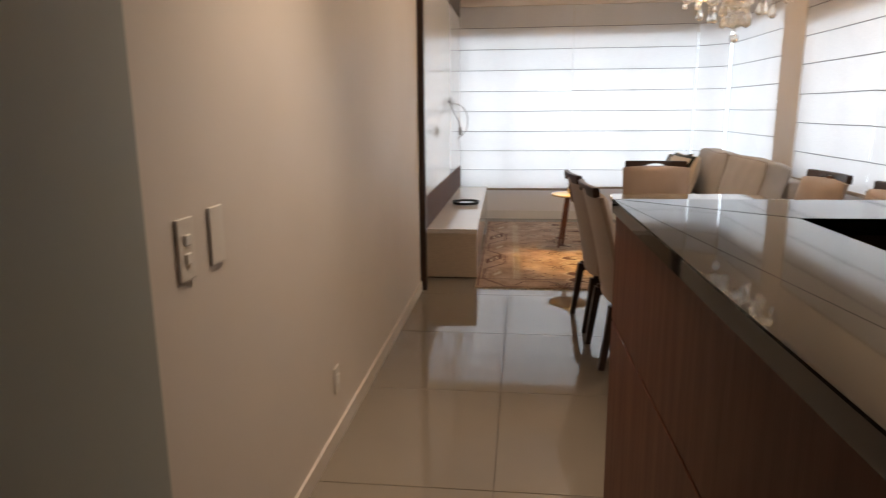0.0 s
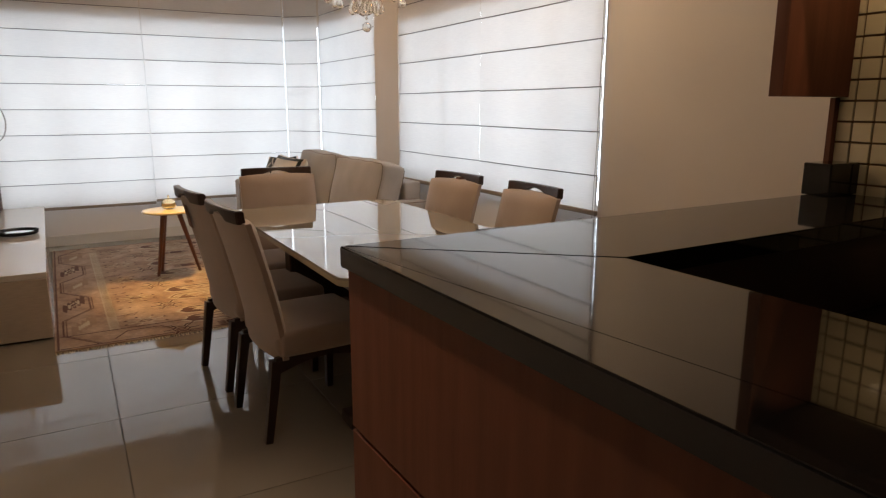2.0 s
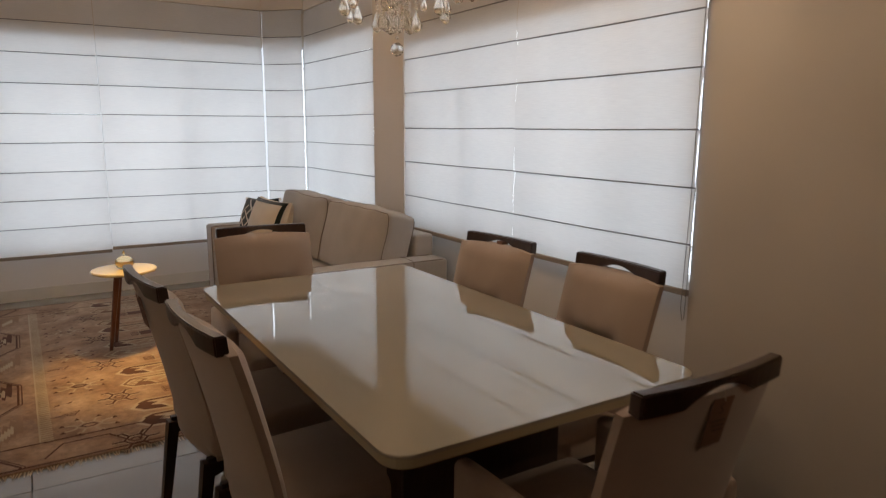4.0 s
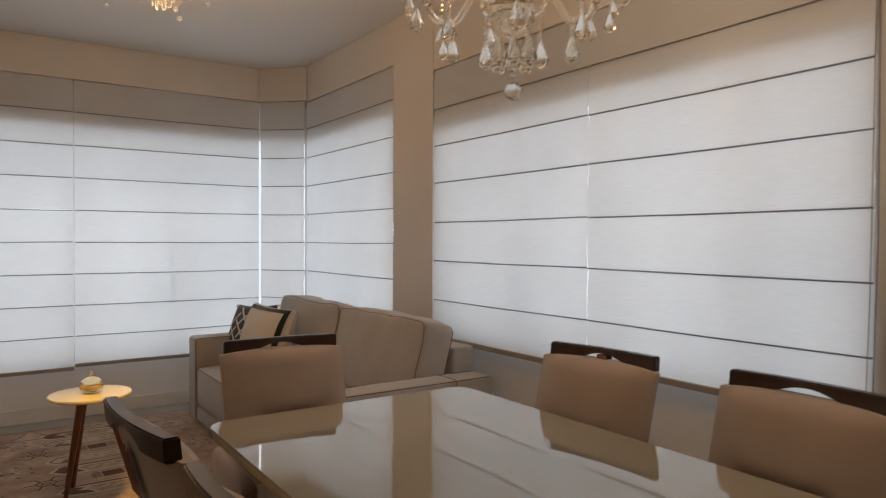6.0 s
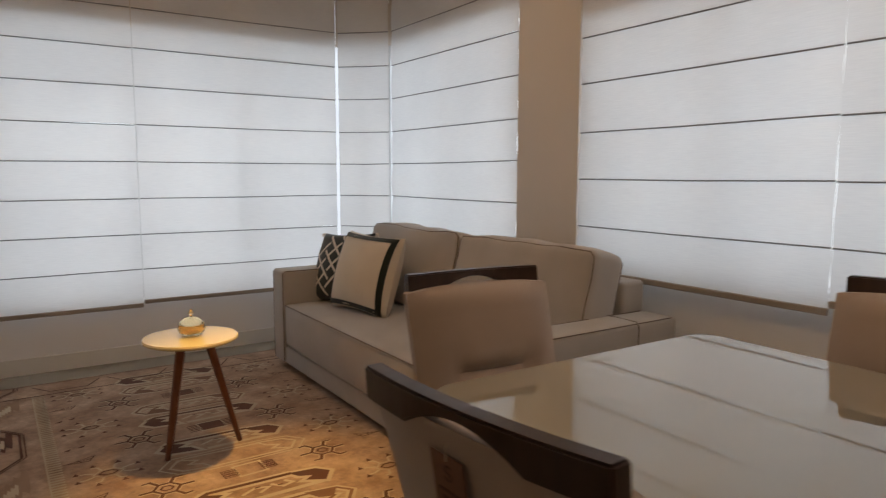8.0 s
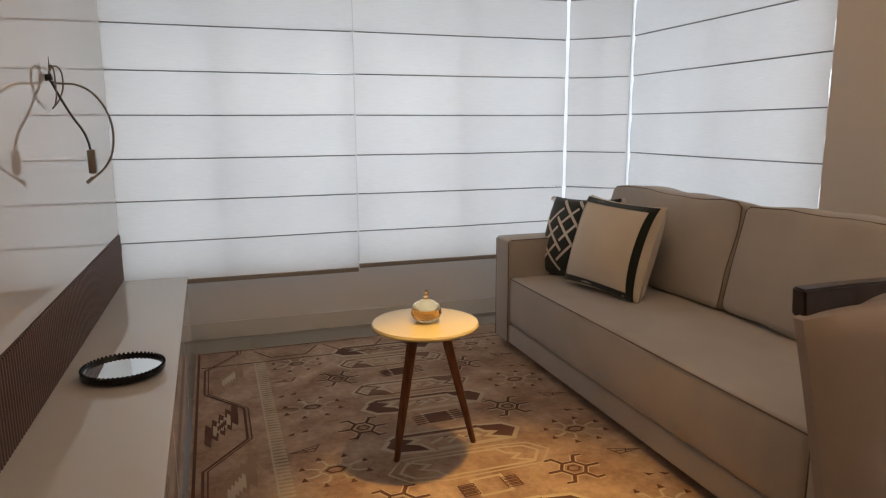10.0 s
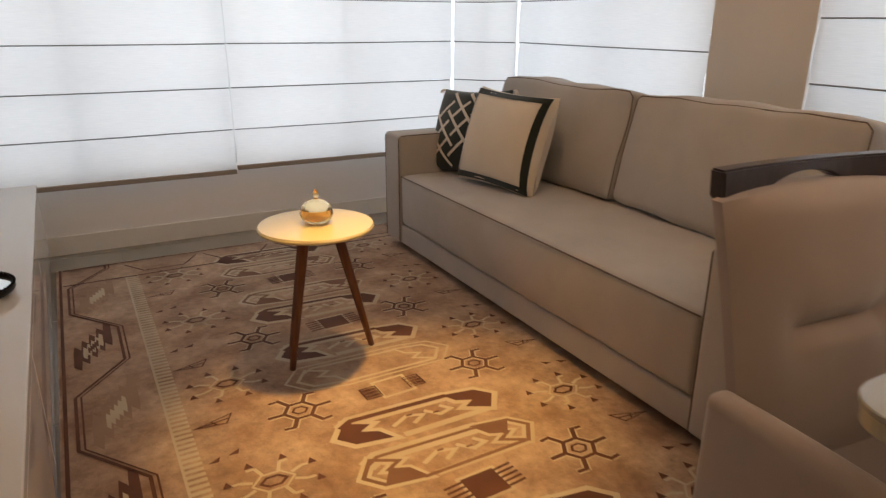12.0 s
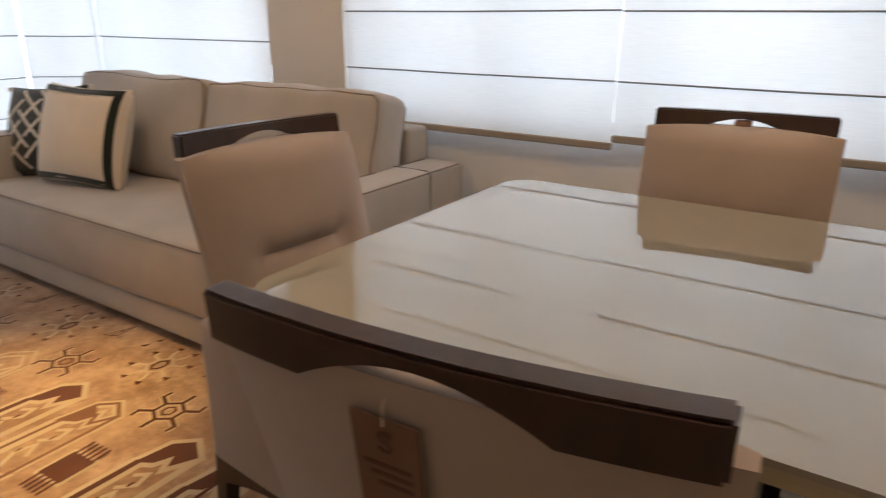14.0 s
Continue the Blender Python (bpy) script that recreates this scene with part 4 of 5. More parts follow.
# ---- woven rug ----
RUG = (0.003, 2.093, 5.41, 8.58)
rug = thing("rug", (RUG[0], RUG[2], 0), "beige and brown wool rug with geometric motifs on the tiles", "rug", rz=0.9)
RW, RL = RUG[1] - RUG[0], RUG[3] - RUG[2]
bm = bmesh.new()
n, m = 16, 24
grid = [[bm.verts.new((RW * i / n, RL * j / m, 0.009 + 0.0012 * noise.noise(Vector((i * 0.6, j * 0.6, 0))))) for i in range(n + 1)] for j in range(m + 1)]
for a, b in zip(grid, grid[1:]):
    for i in range(n):
        bm.faces.new((a[i], a[i + 1], b[i + 1], b[i]))
rim = [grid[0][i] for i in range(n + 1)] + [grid[j][n] for j in range(1, m + 1)] + [grid[m][i] for i in range(n - 1, -1, -1)] + [grid[j][0] for j in range(m - 1, 0, -1)]
low_rim = [bm.verts.new((v.co.x, v.co.y, 0.0)) for v in rim]
for i in range(len(rim)):
    j = (i + 1) % len(rim)
    bm.faces.new((rim[i], low_rim[i], low_rim[j], rim[j]))
part("rug_field", bm, M["rug"], rug, "beige-brown wool pile")


def stroke(bm, pts, w, z, closed=False):
    """A woven line of width w along pts with mitred corners."""
    P = [Vector(p) for p in pts]
    k = len(P)
    pair = []
    for i in range(k):
        a = P[i - 1] if (i or closed) else None
        b = P[(i + 1) % k] if (i < k - 1 or closed) else None
        d1 = (P[i] - a).normalized() if a is not None else (b - P[i]).normalized()
        d2 = (b - P[i]).normalized() if b is not None else d1
        nn = Vector((-(d1 + d2).y, (d1 + d2).x))
        nn = nn.normalized() if nn.length > 1e-6 else Vector((-d1.y, d1.x))
        q = nn * w / 2 / max(0.5, abs(nn.dot(Vector((-d1.y, d1.x)))))
        pair.append((bm.verts.new((*(P[i] + q), z)), bm.verts.new((*(P[i] - q), z))))
    for i in range(k if closed else k - 1):
        a, b = pair[i], pair[(i + 1) % k]
        bm.faces.new((a[0], a[1], b[1], b[0]))


def patch(bm, pts, z):
    bm.faces.new([bm.verts.new((x, y, z)) for x, y in pts])


ZL, ZD = 0.0112, 0.0118


def hexa(rx, ry, x=0, y=0):
    return [(x - rx, y), (x - rx * 0.45, y + ry), (x + rx * 0.45, y + ry), (x + rx, y), (x + rx * 0.45, y - ry), (x - rx * 0.45, y - ry)]


def hooked_star(s, dark=True):
    """Hexagon with six hooked arms, in outline."""
    bm = bmesh.new()
    w, ZD = (0.013, 0.0118) if dark else (0.023, 0.0108)
    stroke(bm, hexa(0.046 * s, 0.038 * s), w, ZD, True)
    if dark:
        stroke(bm, hexa(0.022 * s, 0.016 * s), 0.008, ZD, True)
    for x, y in hexa(0.046 * s, 0.038 * s):
        d = Vector((x, y)).normalized()
        e = Vector((x, y)) + d * 0.046 * s
        stroke(bm, [(x, y), e], w * 1.15, ZD)
        if abs(y) > 1e-6:
            side = 1 if x > 0 else -1
            stroke(bm, [e - d * 0.004, (e.x + side * 0.026 * s, e.y - math.copysign(0.006 * s, y))], w, ZD)
    return bm


def pale_star(s):
    bm = bmesh.new()
    stroke(bm, hexa(0.055 * s, 0.034 * s), 0.007, ZL, True)
    for k in range(8):
        a = math.tau * (k + 0.5) / 8
        p = Vector((math.cos(a) * 0.055 * s, math.sin(a) * 0.04 * s))
        q = Vector((math.cos(a) * 0.088 * s, math.sin(a) * 0.078 * s))
        stroke(bm, [p, q], 0.011, ZL)
        side = 1 if q.x > 0 else -1
        stroke(bm, [q, (q.x + side * 0.022 * s, q.y)], 0.010, ZL)
    return bm


def star_tips(s):
    bm = bmesh.new()
    stroke(bm, hexa(0.034 * s, 0.018 * s), 0.009, ZD, True)
    for k in range(8):
        a = math.tau * (k + 0.5) / 8
        x, y = math.cos(a) * 0.120 * s, math.sin(a) * 0.100 * s
        t = 0.013 * s
        patch(bm, [(x - t, y - t), (x + t, y - t), (x, y + t)], ZD)
    return bm


HEADS = ([(0.115, 0.085), (0.235, 0.078), (0.285, 0.03), (0.245, -0.045), (0.165, -0.012), (0.205, 0.018), (0.15, 0.036)],
         [(-0.115, -0.085), (-0.235, -0.078), (-0.285, -0.03), (-0.245, 0.045), (-0.165, 0.012), (-0.205, -0.018), (-0.15, -0.036)])
SPINE = [(-0.262, 0.018), (-0.22, 0.052), (0.13, 0.078)]


def hook_bar(filled):
    """Long bar whose two ends are big arrow-like hooks, within a broad pale edge."""
    bm, pale = bmesh.new(), bmesh.new()
    low = ZL - 0.0004
    for h in HEADS:
        stroke(pale, h, 0.040, low, True)
        if filled:
            patch(bm, h, ZD)
        else:
            stroke(bm, h, 0.014, ZD, True)
            patch(bm, [h[0], h[1], h[5], h[6]], ZD + 0.0002)
    stroke(bm, SPINE, 0.022 if filled else 0.014, ZD + 0.0003)
    stroke(pale, SPINE, 0.058, low + 0.0001)
    stroke(pale, [(0.245, -0.05), (-0.08, -0.085)], 0.026, low + 0.0002)
    if not filled:
        stroke(bm, [(0.24, -0.045), (-0.12, -0.088)], 0.014, ZD + 0.0003)
    stroke(pale, [(-0.10, -0.03), (-0.04, 0.012), (0.015, 0.0), (-0.03, -0.038)], 0.015, ZL)
    stroke(pale, [(0.025, 0.02), (0.07, -0.02), (0.115, 0.0), (0.085, 0.03)], 0.015, ZL)
    for x, y in ((-0.03, 0.012), (0.06, -0.004)):
        patch(bm, [(x - 0.011, y - 0.005), (x + 0.011, y - 0.003), (x + 0.011, y + 0.006), (x - 0.011, y + 0.004)], ZD)
    return bm, pale


def pale_hook():
    """The same hooked bar drawn in two thin pale lines."""
    bm = bmesh.new()
    for h in HEADS:
        stroke(bm, h, 0.012, ZL, True)
    stroke(bm, SPINE, 0.012, ZL + 0.0002)
    stroke(bm, [(0.245, -0.05), (-0.12, -0.088)], 0.012, ZL + 0.0002)
    stroke(bm, [(-0.33, -0.03), (-0.27, 0.07), (0.14, 0.108), (0.26, 0.10), (0.33, 0.03), (0.27, -0.07), (-0.12, -0.115), (-0.26, -0.10)], 0.009, ZL + 0.0003, True)
    return bm


def comb(filled=True):
    bm = bmesh.new()
    if filled:
        patch(bm, [(-0.055, -0.05), (0.055, -0.05), (0.055, 0.05), (-0.055, 0.05)], ZD)
    for i in range(5):
        y = -0.04 + i * 0.02
        for s in (1, -1):
            if filled:
                stroke(bm, [(s * 0.055, y), (s * 0.115, y + s * 0.004)], 0.009, ZD)
            elif i < 4:
                stroke(bm, [(s * 0.055, y), (s * 0.115, y), (s * 0.115, y + 0.012), (s * 0.055, y + 0.012)], 0.005, ZD, True)
    return bm


def comb_edge():
    bm = bmesh.new()
    stroke(bm, [(-0.06, -0.055), (0.06, -0.055), (0.06, 0.055), (-0.06, 0.055)], 0.012, ZL, True)
    return bm


def small_triangle():
    bm = bmesh.new()
    patch(bm, [(-0.019, -0.014), (0.019, 0.008), (0.011, -0.018)], ZD)
    return bm


def triangle_pair():
    bm = bmesh.new()
    stroke(bm, [(-0.065, -0.02), (0.06, 0.022), (0.035, -0.03)], 0.006, ZD, True)
    stroke(bm, [(-0.065, -0.02), (0.045, -0.004)], 0.005, ZD)
    stroke(bm, [(-0.01, 0.0), (0.005, -0.025)], 0.005, ZD)
    return bm


def saw_motif(size, z):
    """Stepped, saw-edged border figure."""
    bm = bmesh.new()
    for k in range(5):
        x = -0.075 + k * 0.03
        y0, y1 = -0.075 + k * 0.022, -0.015 + k * 0.026
        patch(bm, [(x, y0), (x + 0.03, y0 + 0.012), (x + 0.03, y1 + 0.012), (x, y1)], z)
        patch(bm, [(x, y1), (x + 0.03, y1 + 0.012), (x + 0.004, y1 + 0.032)], z)
        patch(bm, [(x, y0), (x + 0.026, y0 - 0.02), (x + 0.03, y0 + 0.012)], z)
    turn(bm, Matrix.Diagonal((size, 2.1 * size, 1, 1)))
    return bm


def lay(name, me, x, y, rz=0.0, flip=1):
    o = part(name, me, None, rug)
    o.matrix_basis = pose(x - RUG[0], y - RUG[2], 0, 0, 0, rz) @ Matrix.Diagonal((flip, 1, 1, 1))
    return o


me_star = mesh_of("hooked_star", hooked_star(1.18), M["rugdark"])
me_halo = mesh_of("star_halo", hooked_star(1.18, False), M["ruglight"])
me_pale, me_tips = mesh_of("pale_star", pale_star(1.1), M["ruglight"]), mesh_of("star_tip", star_tips(1.1), M["rugdark"])
bar_a, bar_a_pale = hook_bar(True)
bar_b, bar_b_pale = hook_bar(False)
me_a, me_ap = mesh_of("hook_bar", bar_a, M["rugdark"]), mesh_of("hook_bar_edge", bar_a_pale, M["ruglight"])
me_b, me_bp = mesh_of("hook_bar", bar_b, M["rugmid"]), mesh_of("hook_bar_edge", bar_b_pale, M["ruglight"])
me_c = mesh_of("hook_bar", pale_hook(), M["ruglight"])
me_comb, me_tri = mesh_of("comb_motif", comb(), M["rugdark"]), mesh_of("triangle_motif", triangle_pair(), M["rugdark"])
me_comb_line, me_comb_edge = mesh_of("comb_motif", comb(False), M["rugdark"]), mesh_of("comb_edge", comb_edge(), M["ruglight"])
me_small = mesh_of("small_triangle", small_triangle(), M["rugdark"])
me_saw, me_saw_pale = mesh_of("saw_motif", saw_motif(0.95, ZD), M["rugdark"]), mesh_of("saw_motif", saw_motif(1.0, ZD), M["rugsoft"])
me_saw_mid, me_saw_core = mesh_of("saw_motif", saw_motif(0.5, ZD + 0.0005), M["ruglight"]), mesh_of("saw_motif", saw_motif(0.26, ZD + 0.001), M["rugdark"])
me_saw_heart = mesh_of("saw_motif", saw_motif(0.45, ZD + 0.0005), M["ruglight"])
XC, PITCH = RUG[0] + 1.047, 0.612
near_bars = ("filled", "outline", "pale", "filled", "outline")
far_bars = ("filled", "filled", "filled", "outline", "filled")
for k in range(5):
    y = RUG[2] + 0.067 + PITCH * k
    for s in (-1, 1):
        if s < 0 or 0 < k < 5:
            tagged(lay("star_halo", me_halo, XC + s * 0.342, y + 0.005, 2), kind="stuff")
            tagged(lay("hooked_star", me_star, XC + s * 0.342, y + 0.005, 2), kind="stuff")
        if y + 0.5 < RUG[3]:
            tagged(lay("pale_star", me_pale, XC + s * 0.518, y + 0.30), kind="stuff")
            tagged(lay("star_tip", me_tips, XC + s * 0.518, y + 0.30), kind="stuff")
        up = 1 if (s > 0 or k % 2 == 0) else -1
        if 0 < k:
            lay("triangle_motif", me_tri, XC + s * 0.608, y + (0.075 if up > 0 else -0.11), 0, s * -1)
            for dx, dy in ((-0.04, -0.004), (0.02, 0.012)):
                lay("small_triangle", me_small, XC + s * 0.608 - s * dx, y + dy + (-0.13 if up > 0 else 0.05), 0, s * -1)
    if k in (2,):
        tagged(lay("comb_motif", me_comb_line, XC - 0.005, y, 2), kind="stuff")
    else:
        tagged(lay("comb_motif", me_comb, XC, y, 2), kind="stuff")
    tagged(lay("comb_edge", me_comb_edge, XC, y, 2), kind="stuff")
    if y + 0.55 > RUG[3]:
        continue
    for dy, kind in ((0.185, near_bars[k]), (0.40, far_bars[k])):
        if kind == "pale":
            lay("hook_bar", me_c, XC - 0.006, y + dy, -6)
        else:
            lay("hook_bar", me_a if kind == "filled" else me_b, XC - 0.006, y + dy, -6)
            lay("hook_bar_edge", me_ap if kind == "filled" else me_bp, XC - 0.006, y + dy, -6)
# borders: zigzag hexagon line, ladder band and saw figures
bd, bl = bmesh.new(), bmesh.new()
for edge in (0, 1):
    def fx(x, edge=edge):
        return x if edge == 0 else RW - x
    for off, w in ((0.0, 0.011), (0.018, 0.006)):
        pts = []
        for o in (-0.286, 0.84, 1.966, 3.092):
            pts += [(fx(0.05 + off), o - 0.23), (fx(0.225 + off), o), (fx(0.225 + off), o + 0.326), (fx(0.05 + off), o + 0.557)]
        pts = [(x, y) for x, y in pts if 0.03 < y < RL - 0.03]
        stroke(bd, [(pts[0][0], 0.02)] + pts + [(pts[-1][0], RL - 0.02)], w, ZD)
    stroke(bd, [(fx(0.018), 0.01), (fx(0.018), RL - 0.01)], 0.012, ZD)
    last = RL - 0.25 if edge == 0 else 0.36
    stroke(bl, [(fx(0.309), 0.25), (fx(0.309), last)], 0.008, ZL)
    y = 0.27
    while y < last:
        stroke(bl, [(fx(0.313), y), (fx(0.366), y)], 0.015, ZL + 0.0002)
        y += 0.027
for y in (0.02, RL - 0.02, 0.26, RL - 0.26):
    stroke(bd, [(0.03, y), (RW - 0.03, y)], 0.012, ZD)
for k in range(4):
    for y0, s in ((0.14, 1), (RL - 0.14, -1)):
        stroke(bd, [(0.32 + 0.4 * k, y0 - s * 0.07), (0.4 + 0.4 * k, y0 + s * 0.06), (0.6 + 0.4 * k, y0 + s * 0.06), (0.68 + 0.4 * k, y0 - s * 0.07)], 0.010, ZD)
tagged(part("border_line", bd, M["rugdark"], rug, "dark brown zigzag border lines"), kind="stuff")
tagged(part("border_ladder", bl, M["ruglight"], rug, "pale ladder-like border band"), kind="stuff")
for k in range(7):
    for edge in (0, 1):
        dark_one = k % 2 == 0
        x, y = 0.125 if dark_one else 0.168, RUG[2] - 0.123 + 0.563 * k
        if RUG[2] + 0.12 < y < RUG[3] - 0.12:
            for me in (me_saw, me_saw_mid, me_saw_core) if dark_one else (me_saw_pale, me_saw_heart):
                lay("saw_motif", me, (x if edge == 0 else RW - x) + RUG[0], y, 0, 1 if edge == 0 else -1)
fr = bmesh.new()
rnd = random.Random(5)
for k in range(150):
    x = 0.005 + (RW - 0.01) * k / 149
    for y, s in ((0.0, -1),):
        e = x + rnd.uniform(-0.012, 0.012)
        patch(fr, [(x - 0.004, y), (x + 0.004, y), (e + 0.002, y + s * rnd.uniform(0.035, 0.06)), (e - 0.003, y + s * rnd.uniform(0.035, 0.055))][::s], 0.004)
tagged(part("fringe", fr, M["ruglight"], rug, "short cream fringe"), kind="stuff")


# ---- lights that hang from the ceiling ----
def drop_mesh(name, w, h, n=8):
    """Faceted crystal drop, hanging from the origin."""
    bm = bmesh.new()
    lathe(bm, [(0.001, 0.0), (w * 0.30, -h * 0.12), (w * 0.72, -h * 0.45), (w, -h * 0.70), (w * 0.72, -h * 0.90), (0.001, -h)], n)
    return mesh_of(name, bm, M["crystal"])


def beads(pts, r):
    bm = bmesh.new()
    for p in pts:
        bmesh.ops.create_icosphere(bm, subdivisions=1, radius=r, matrix=Matrix.Translation(p))
    return bm


CX, CY = 1.52, 4.285
ch = thing("chandelier", (CX, CY, 0.02), "crystal chandelier with candle bulbs hanging over the dining table", "chandelier")
bm = bmesh.new()
lathe(bm, [(0.006, 1.905), (0.03, 1.915), (0.055, 1.95), (0.05, 1.985), (0.02, 2.0), (0.018, 2.05), (0.034, 2.09), (0.038, 2.16), (0.022, 2.22), (0.026, 2.26), (0.014, 2.30), (0.03, 2.34), (0.032, 2.38), (0.012, 2.42), (0.006, 2.46)], 20)
part("column", bm, M["crystal"], ch, "turned clear glass column", True)
for z, r in ((2.31, 0.085), (1.955, 0.075)):
    bm = bmesh.new()
    lathe(bm, [(0.012, z - 0.02), (r * 0.6, z - 0.012), (r, z + 0.006), (r * 0.98, z + 0.012), (r * 0.6, z - 0.006), (0.012, z - 0.012)], 32, scallop=0.06, lobes=8)
    part("dish", bm, M["crystal"], ch, "scalloped glass dish", True)
bm = bmesh.new()
lathe(bm, [(0.016, 2.0), (0.03, 2.003), (0.03, 2.02), (0.016, 2.024)], 16)
part("hub", bm, M["chrome"], ch, "metal hub", True)
bm = bmesh.new()
tube(bm, [(0, 0, 2.46), (0, 0, CEIL - 0.055)], 0.005, 8)
part("stem", bm, M["chrome"], ch)
bm = bmesh.new()
lathe(bm, [(0.05, CEIL - 0.05), (0.062, CEIL - 0.038), (0.062, CEIL - 0.022)], 24)
part("canopy", bm, M["chrome"], ch, "chrome ceiling cup", True)
arm_bm = bmesh.new()
tube(arm_bm, bez((0.03, 0, 2.01), (0.10, 0, 2.13), (0.13, 0, 1.98), (0.18, 0, 1.965), 12) + bez((0.19, 0, 1.966), (0.24, 0, 1.97), (0.27, 0, 2.0), (0.27, 0, 2.065), 10), 0.0105, 8)
arm_me = mesh_of("arm", arm_bm, M["crystal"], True)
bm = bmesh.new()
lathe(bm, [(0.012, 2.062), (0.04, 2.066), (0.066, 2.085), (0.068, 2.093), (0.04, 2.076), (0.012, 2.072)], 32, (0.27, 0, 0), 0.07, 8)
pan_me = mesh_of("drip_pan", bm, M["crystal"], True)
bm = bmesh.new()
lathe(bm, [(0.015, 2.058), (0.019, 2.064), (0.011, 2.074), (0.011, 2.145), (0.012, 2.15)], 14, (0.27, 0, 0))
sleeve_me = mesh_of("candle_sleeve", bm, M["candle"], True)
bm = bmesh.new()
lathe(bm, [(0.009, 2.15), (0.014, 2.162), (0.0155, 2.174), (0.011, 2.196), (0.004, 2.214), (0.001, 2.226)], 16, (0.27, 0, 0))
bulb_me = mesh_of("bulb", bm, M["bulb"], True)
big, small = drop_mesh("crystal_drop", 0.021, 0.07), drop_mesh("crystal_drop", 0.016, 0.052)
for k in range(6):
    a = math.tau * k / 6 + radians(-128)
    rot = pose(0, 0, 0, 0, 0, math.degrees(a))
    branch = part("arm", arm_me, None, ch)
    branch.matrix_basis = rot
    for nm, me in (("drip_pan", pan_me), ("candle_sleeve", sleeve_me), ("bulb", bulb_me)):
        part(nm, me, None, branch)
    c, s = math.cos(a), math.sin(a)
    swag = [((0.05 + 0.20 * t) * c, (0.05 + 0.20 * t) * s, 2.30 - 0.24 * t - 0.05 * math.sin(math.pi * t)) for t in [i / 16 for i in range(17)]]
    tagged(part("bead_chain", beads(swag, 0.0078), M["crystal"], ch, "chain of glass beads"), kind="stuff")
    for da, rad, z0, ln, me in ((0.0, 0.325, 2.08, 3, small), (0.22, 0.27, 2.06, 4, big), (-0.22, 0.27, 2.06, 6, small), (0.0, 0.185, 1.95, 2, big), (0.12, 0.20, 1.95, 3, small)):
        x, y = rad * math.cos(a + da), rad * math.sin(a + da)
        tagged(part("bead_chain", beads([(x, y, z0 - 0.014 * i) for i in range(ln)], 0.0068), M["crystal"], ch, "chain of glass beads"), kind="stuff")
        o = part("crystal_drop", me, None, ch, "faceted crystal drop")
        o.location = (x, y, z0 - 0.014 * ln + 0.004)
    x, y = 0.07 * math.cos(a + 0.5), 0.07 * math.sin(a + 0.5)
    tagged(part("bead_chain", beads([(x, y, 1.95 - 0.014 * i) for i in range(5)], 0.0068), M["crystal"], ch, "chain of glass beads"), kind="stuff")
    o = part("crystal_drop", big, None, ch, "faceted crystal drop")
    o.location = (x, y, 1.885)
    inner = [((0.03 + 0.05 * t) * math.cos(a + 0.5), (0.03 + 0.05 * t) * math.sin(a + 0.5), 2.30 - 0.32 * t) for t in [i / 22 for i in range(23)]]
    tagged(part("bead_chain", beads(inner, 0.007), M["crystal"], ch, "chain of glass beads"), kind="stuff")
    x, y = 0.13 * math.cos(a + 0.5), 0.13 * math.sin(a + 0.5)
    bm = bmesh.new()
    tube(bm, [(0.05 * math.cos(a + 0.5), 0.05 * math.sin(a + 0.5), 2.36), (x * 0.8, y * 0.8, 2.40), (x, y, 2.37)], 0.004, 6)
    part("crown_arm", bm, M["crystal"], ch, "short glass crown arm", True)
    tagged(part("bead_chain", beads([(x, y, 2.36 - 0.015 * i) for i in range(6)], 0.0068), M["crystal"], ch, "chain of glass beads"), kind="stuff")
    o = part("crystal_drop", big, None, ch, "faceted crystal drop")
    o.location = (x, y, 2.275)
    x, y = 0.045 * math.cos(a), 0.045 * math.sin(a)
    tagged(part("bead_chain", beads([(x, y, 1.93 - 0.015 * i) for i in range(3)], 0.0068), M["crystal"], ch, "chain of glass beads"), kind="stuff")
    o = part("crystal_drop", big, None, ch, "faceted crystal drop")
    o.location = (x, y, 1.888)
    x, y = 0.085 * math.cos(a + 0.2), 0.085 * math.sin(a + 0.2)
    tagged(part("bead_chain", beads([(x, y, 2.31 - 0.014 * i) for i in range(3)], 0.0055), M["crystal"], ch, "chain of glass beads"), kind="stuff")
    o = part("crystal_drop", small, None, ch, "faceted crystal drop")
    o.location = (x, y, 2.272)
tagged(part("bead_chain", beads([(0, 0, 1.90 - 0.017 * i) for i in range(7)], 0.008), M["crystal"], ch, "chain of glass beads"), kind="stuff")
bm = bmesh.new()
bmesh.ops.create_icosphere(bm, subdivisions=2, radius=0.024, matrix=Matrix.Translation((0, 0, 1.758)))
part("crystal_ball", bm, M["crystal"], ch, "faceted crystal ball")

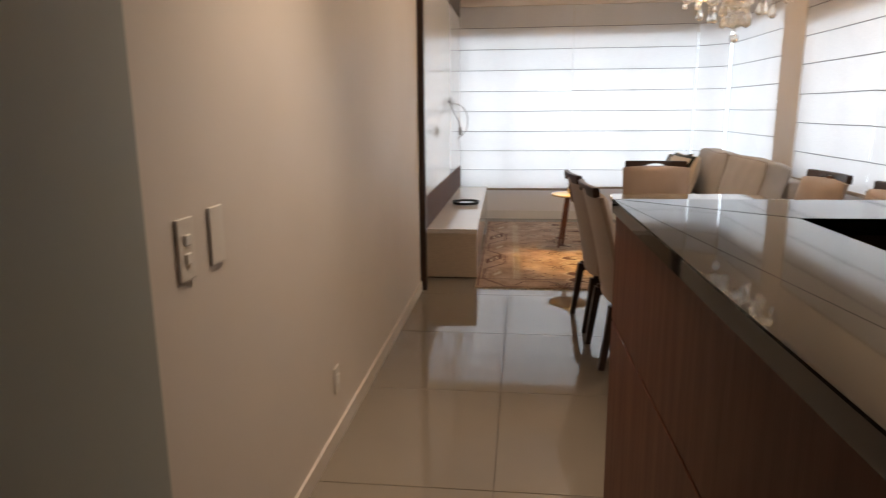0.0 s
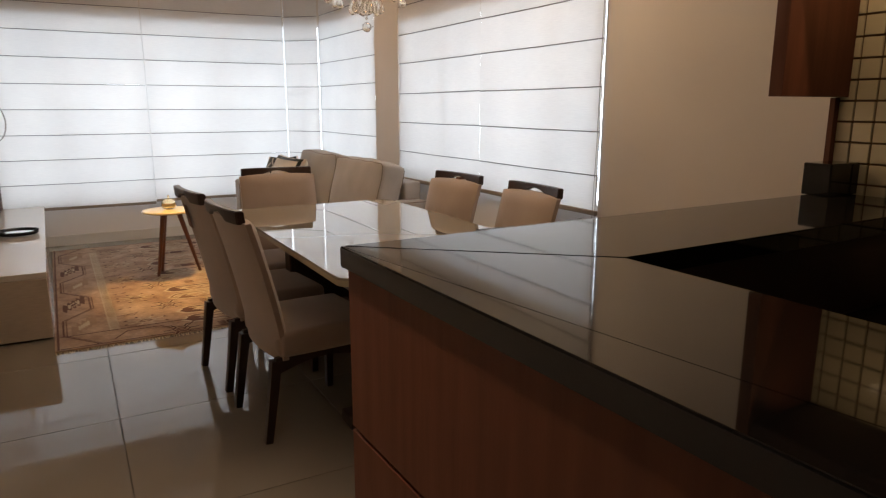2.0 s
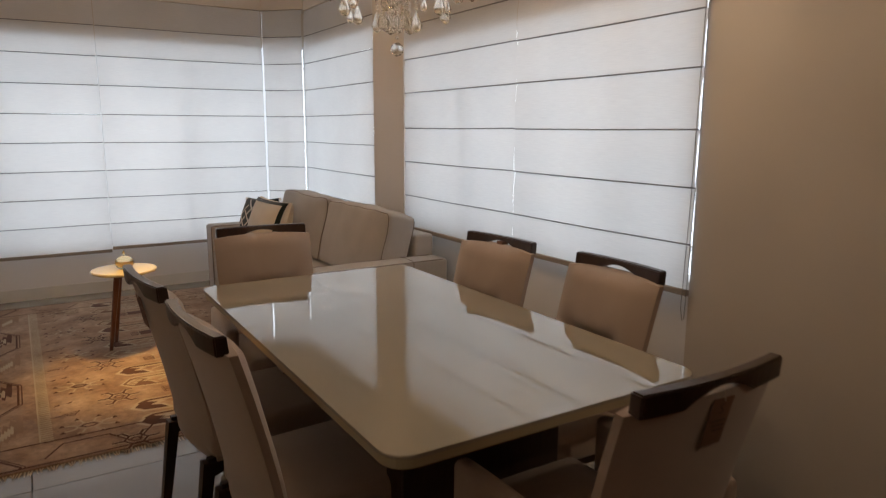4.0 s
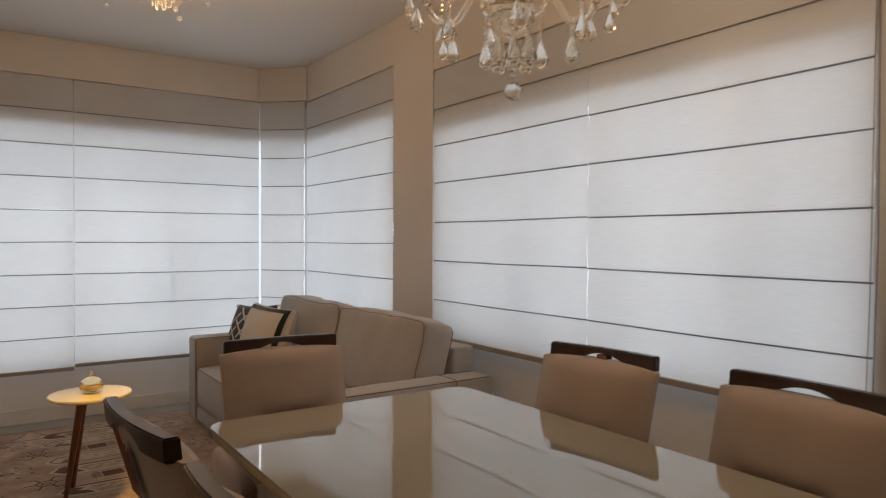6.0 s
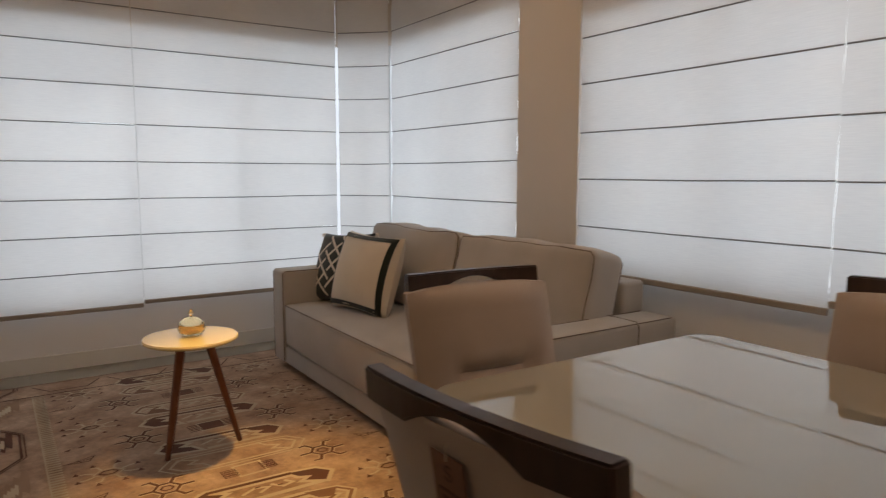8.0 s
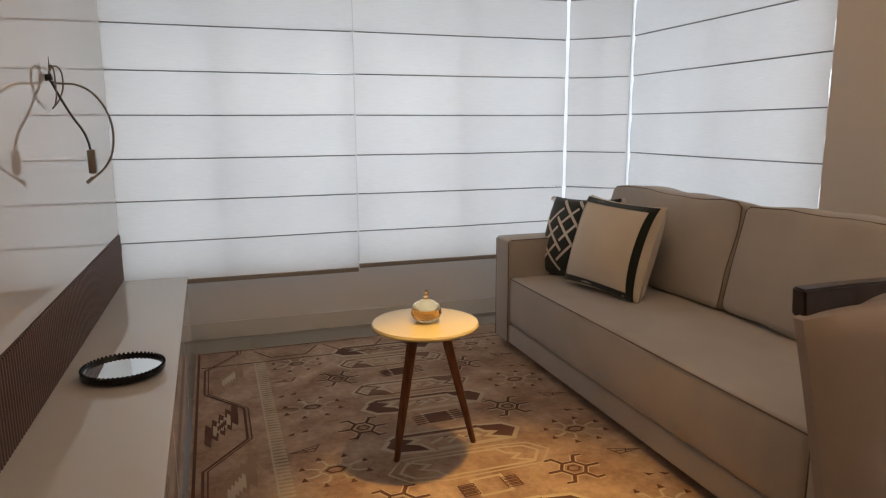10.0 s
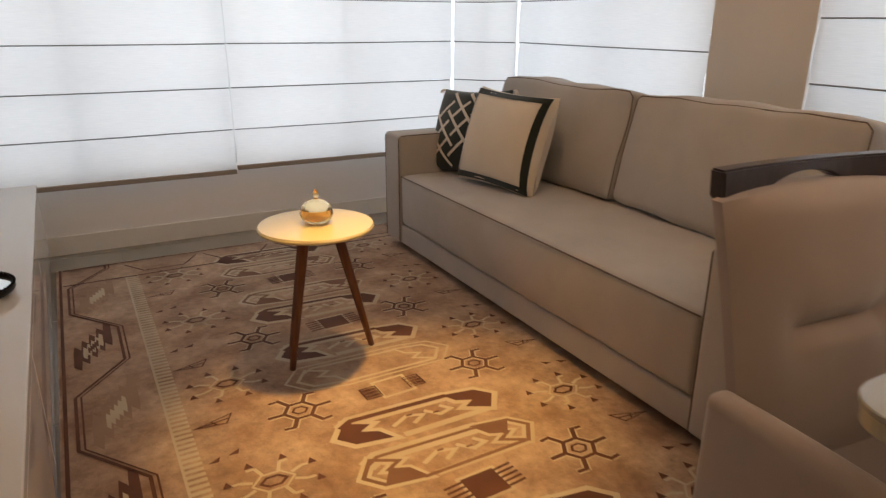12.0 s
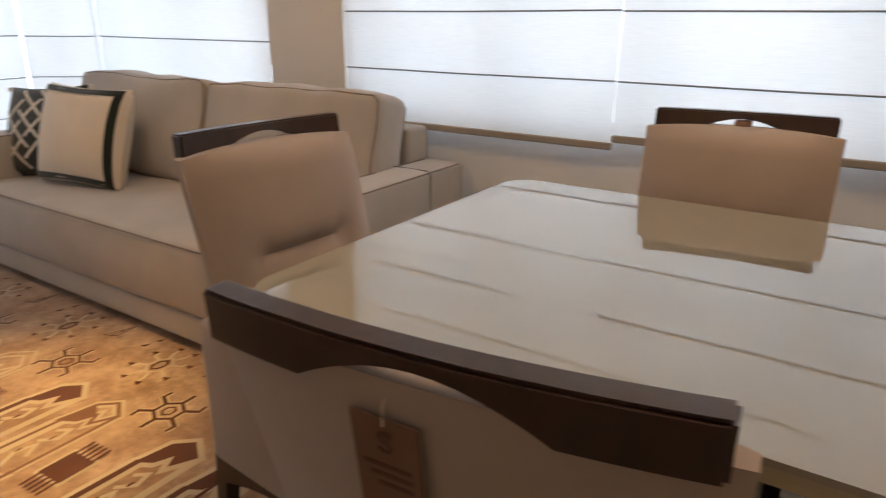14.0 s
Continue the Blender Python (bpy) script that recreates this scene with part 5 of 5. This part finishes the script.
LX, LY = 1.14, 6.68
sq = thing("crystal_ceiling_lamp", (LX, LY, 0), "square ceiling lamp with hanging strings of crystal beads", "ceiling lamp", rz=8)
part("base_plate", bevelled(-0.20, 0.20, -0.20, 0.20, CEIL - 0.062, CEIL - 0.042, 0.004, 1), M["bronze"], sq, "square dark metal plate")
part("ceiling_box", bevelled(-0.17, 0.17, -0.17, 0.17, CEIL - 0.0415, CEIL - 0.001, 0.004, 1), M["bronze"], sq, "shallow box against the ceiling")
for x, y in ((-0.12, -0.13), (0.12, -0.13), (-0.12, 0.12), (0.12, 0.12), (0, -0.05)):
    bm = bmesh.new()
    lathe(bm, [(0.004, CEIL - 0.092), (0.016, CEIL - 0.086), (0.019, CEIL - 0.076), (0.012, CEIL - 0.063)], 12, (x, y, 0))
    part("bulb", bm, M["lampbulb"], sq, "glowing bulb", True)
rnd = random.Random(3)
ball = bmesh.new()
bmesh.ops.create_icosphere(ball, subdivisions=2, radius=0.013)
ball_me = mesh_of("crystal_ball", ball, M["crystal"])
for i in range(7):
    for j in range(7):
        x, y = -0.18 + 0.36 * i / 6, -0.18 + 0.36 * j / 6
        if (i, j) in ((1, 1), (5, 1), (1, 5), (5, 5), (3, 2)):
            continue
        d = max(abs(x), abs(y)) / 0.18
        ln = int(10 + 9 * (1 - d) + rnd.uniform(0, 4))
        a, g = rnd.uniform(0, math.pi), 0.017
        ux, uy = g * math.cos(a), g * math.sin(a)
        if abs(x) > 0.17:
            ux, uy = 0, g
        elif abs(y) > 0.17:
            ux, uy = g, 0
        loop = [(x - ux, y - uy, CEIL - 0.068 - 0.0118 * k) for k in range(ln)]
        zb = CEIL - 0.068 - 0.0118 * ln
        loop += [(x - ux * math.cos(math.pi * k / 4), y - uy * math.cos(math.pi * k / 4), zb - 0.014 * math.sin(math.pi * k / 4)) for k in range(5)]
        loop += [(x + ux, y + uy, CEIL - 0.068 - 0.0118 * k) for k in range(ln)]
        tagged(part("bead_string", beads(loop, 0.0058), M["crystal"], sq), kind="stuff")
for x, y, ln in ((-0.19, -0.19, 0.30), (0.19, -0.19, 0.30), (0.19, 0.19, 0.28), (-0.19, 0.19, 0.3), (0.06, -0.1, 0.33), (-0.08, -0.12, 0.27)):
    bm = bmesh.new()
    tube(bm, [(x, y, CEIL - 0.061), (x, y, CEIL - ln)], 0.0012, 5)
    part("string", bm, M["chrome"], sq)
    o = part("crystal_ball", ball_me, None, sq)
    o.location = (x, y, CEIL - ln - 0.012)

# ---- floor tiles ----
floor = thing("floor", (0, 0, -0.012), "polished cream porcelain floor tiles with thin joints", "floor", kind="structure")
TS, G = 0.90, 0.004
slab = bevelled(0, TS - G, 0, TS - G, 0.0002, 0.012, 0.0005, 1)
slab_me = mesh_of("floor_tile", slab, M["tile"])
for i in range(5):
    for j in range(13):
        o = part("floor_tile", slab_me, None, floor)
        o.location = (0.27 - 2 * TS + i * TS + G / 2, 3.42 - 6 * TS + j * TS + G / 2, 0)

# ---- glazed kitchen tiles ----
tw = thing("wall_kitchen_tiles", (TX, 2.436, 0), "small square cream glazed tiles with brown joints", "wall", kind="structure")
TP = 0.0645
tl = bevelled(-0.006, 0.003, -TP + 0.006, 0, 0, TP - 0.006, 0.0015, 1)
tl_me = mesh_of("wall_tile", tl, M["walltile"])
rest = bmesh.new()
for i in range(40):
    for j in range(30):
        y, z = -0.004 - i * TP, 0.905 + j * TP
        if i < 12 and j < 25:
            o = part("wall_tile", tl_me, None, tw)
            o.location = (0, y, z)
        else:
            box(rest, -0.006, 0.003, y - TP + 0.006, y, z, z + TP - 0.006)
tagged(part("wall_tiles", rest, M["walltile"], tw), kind="stuff")
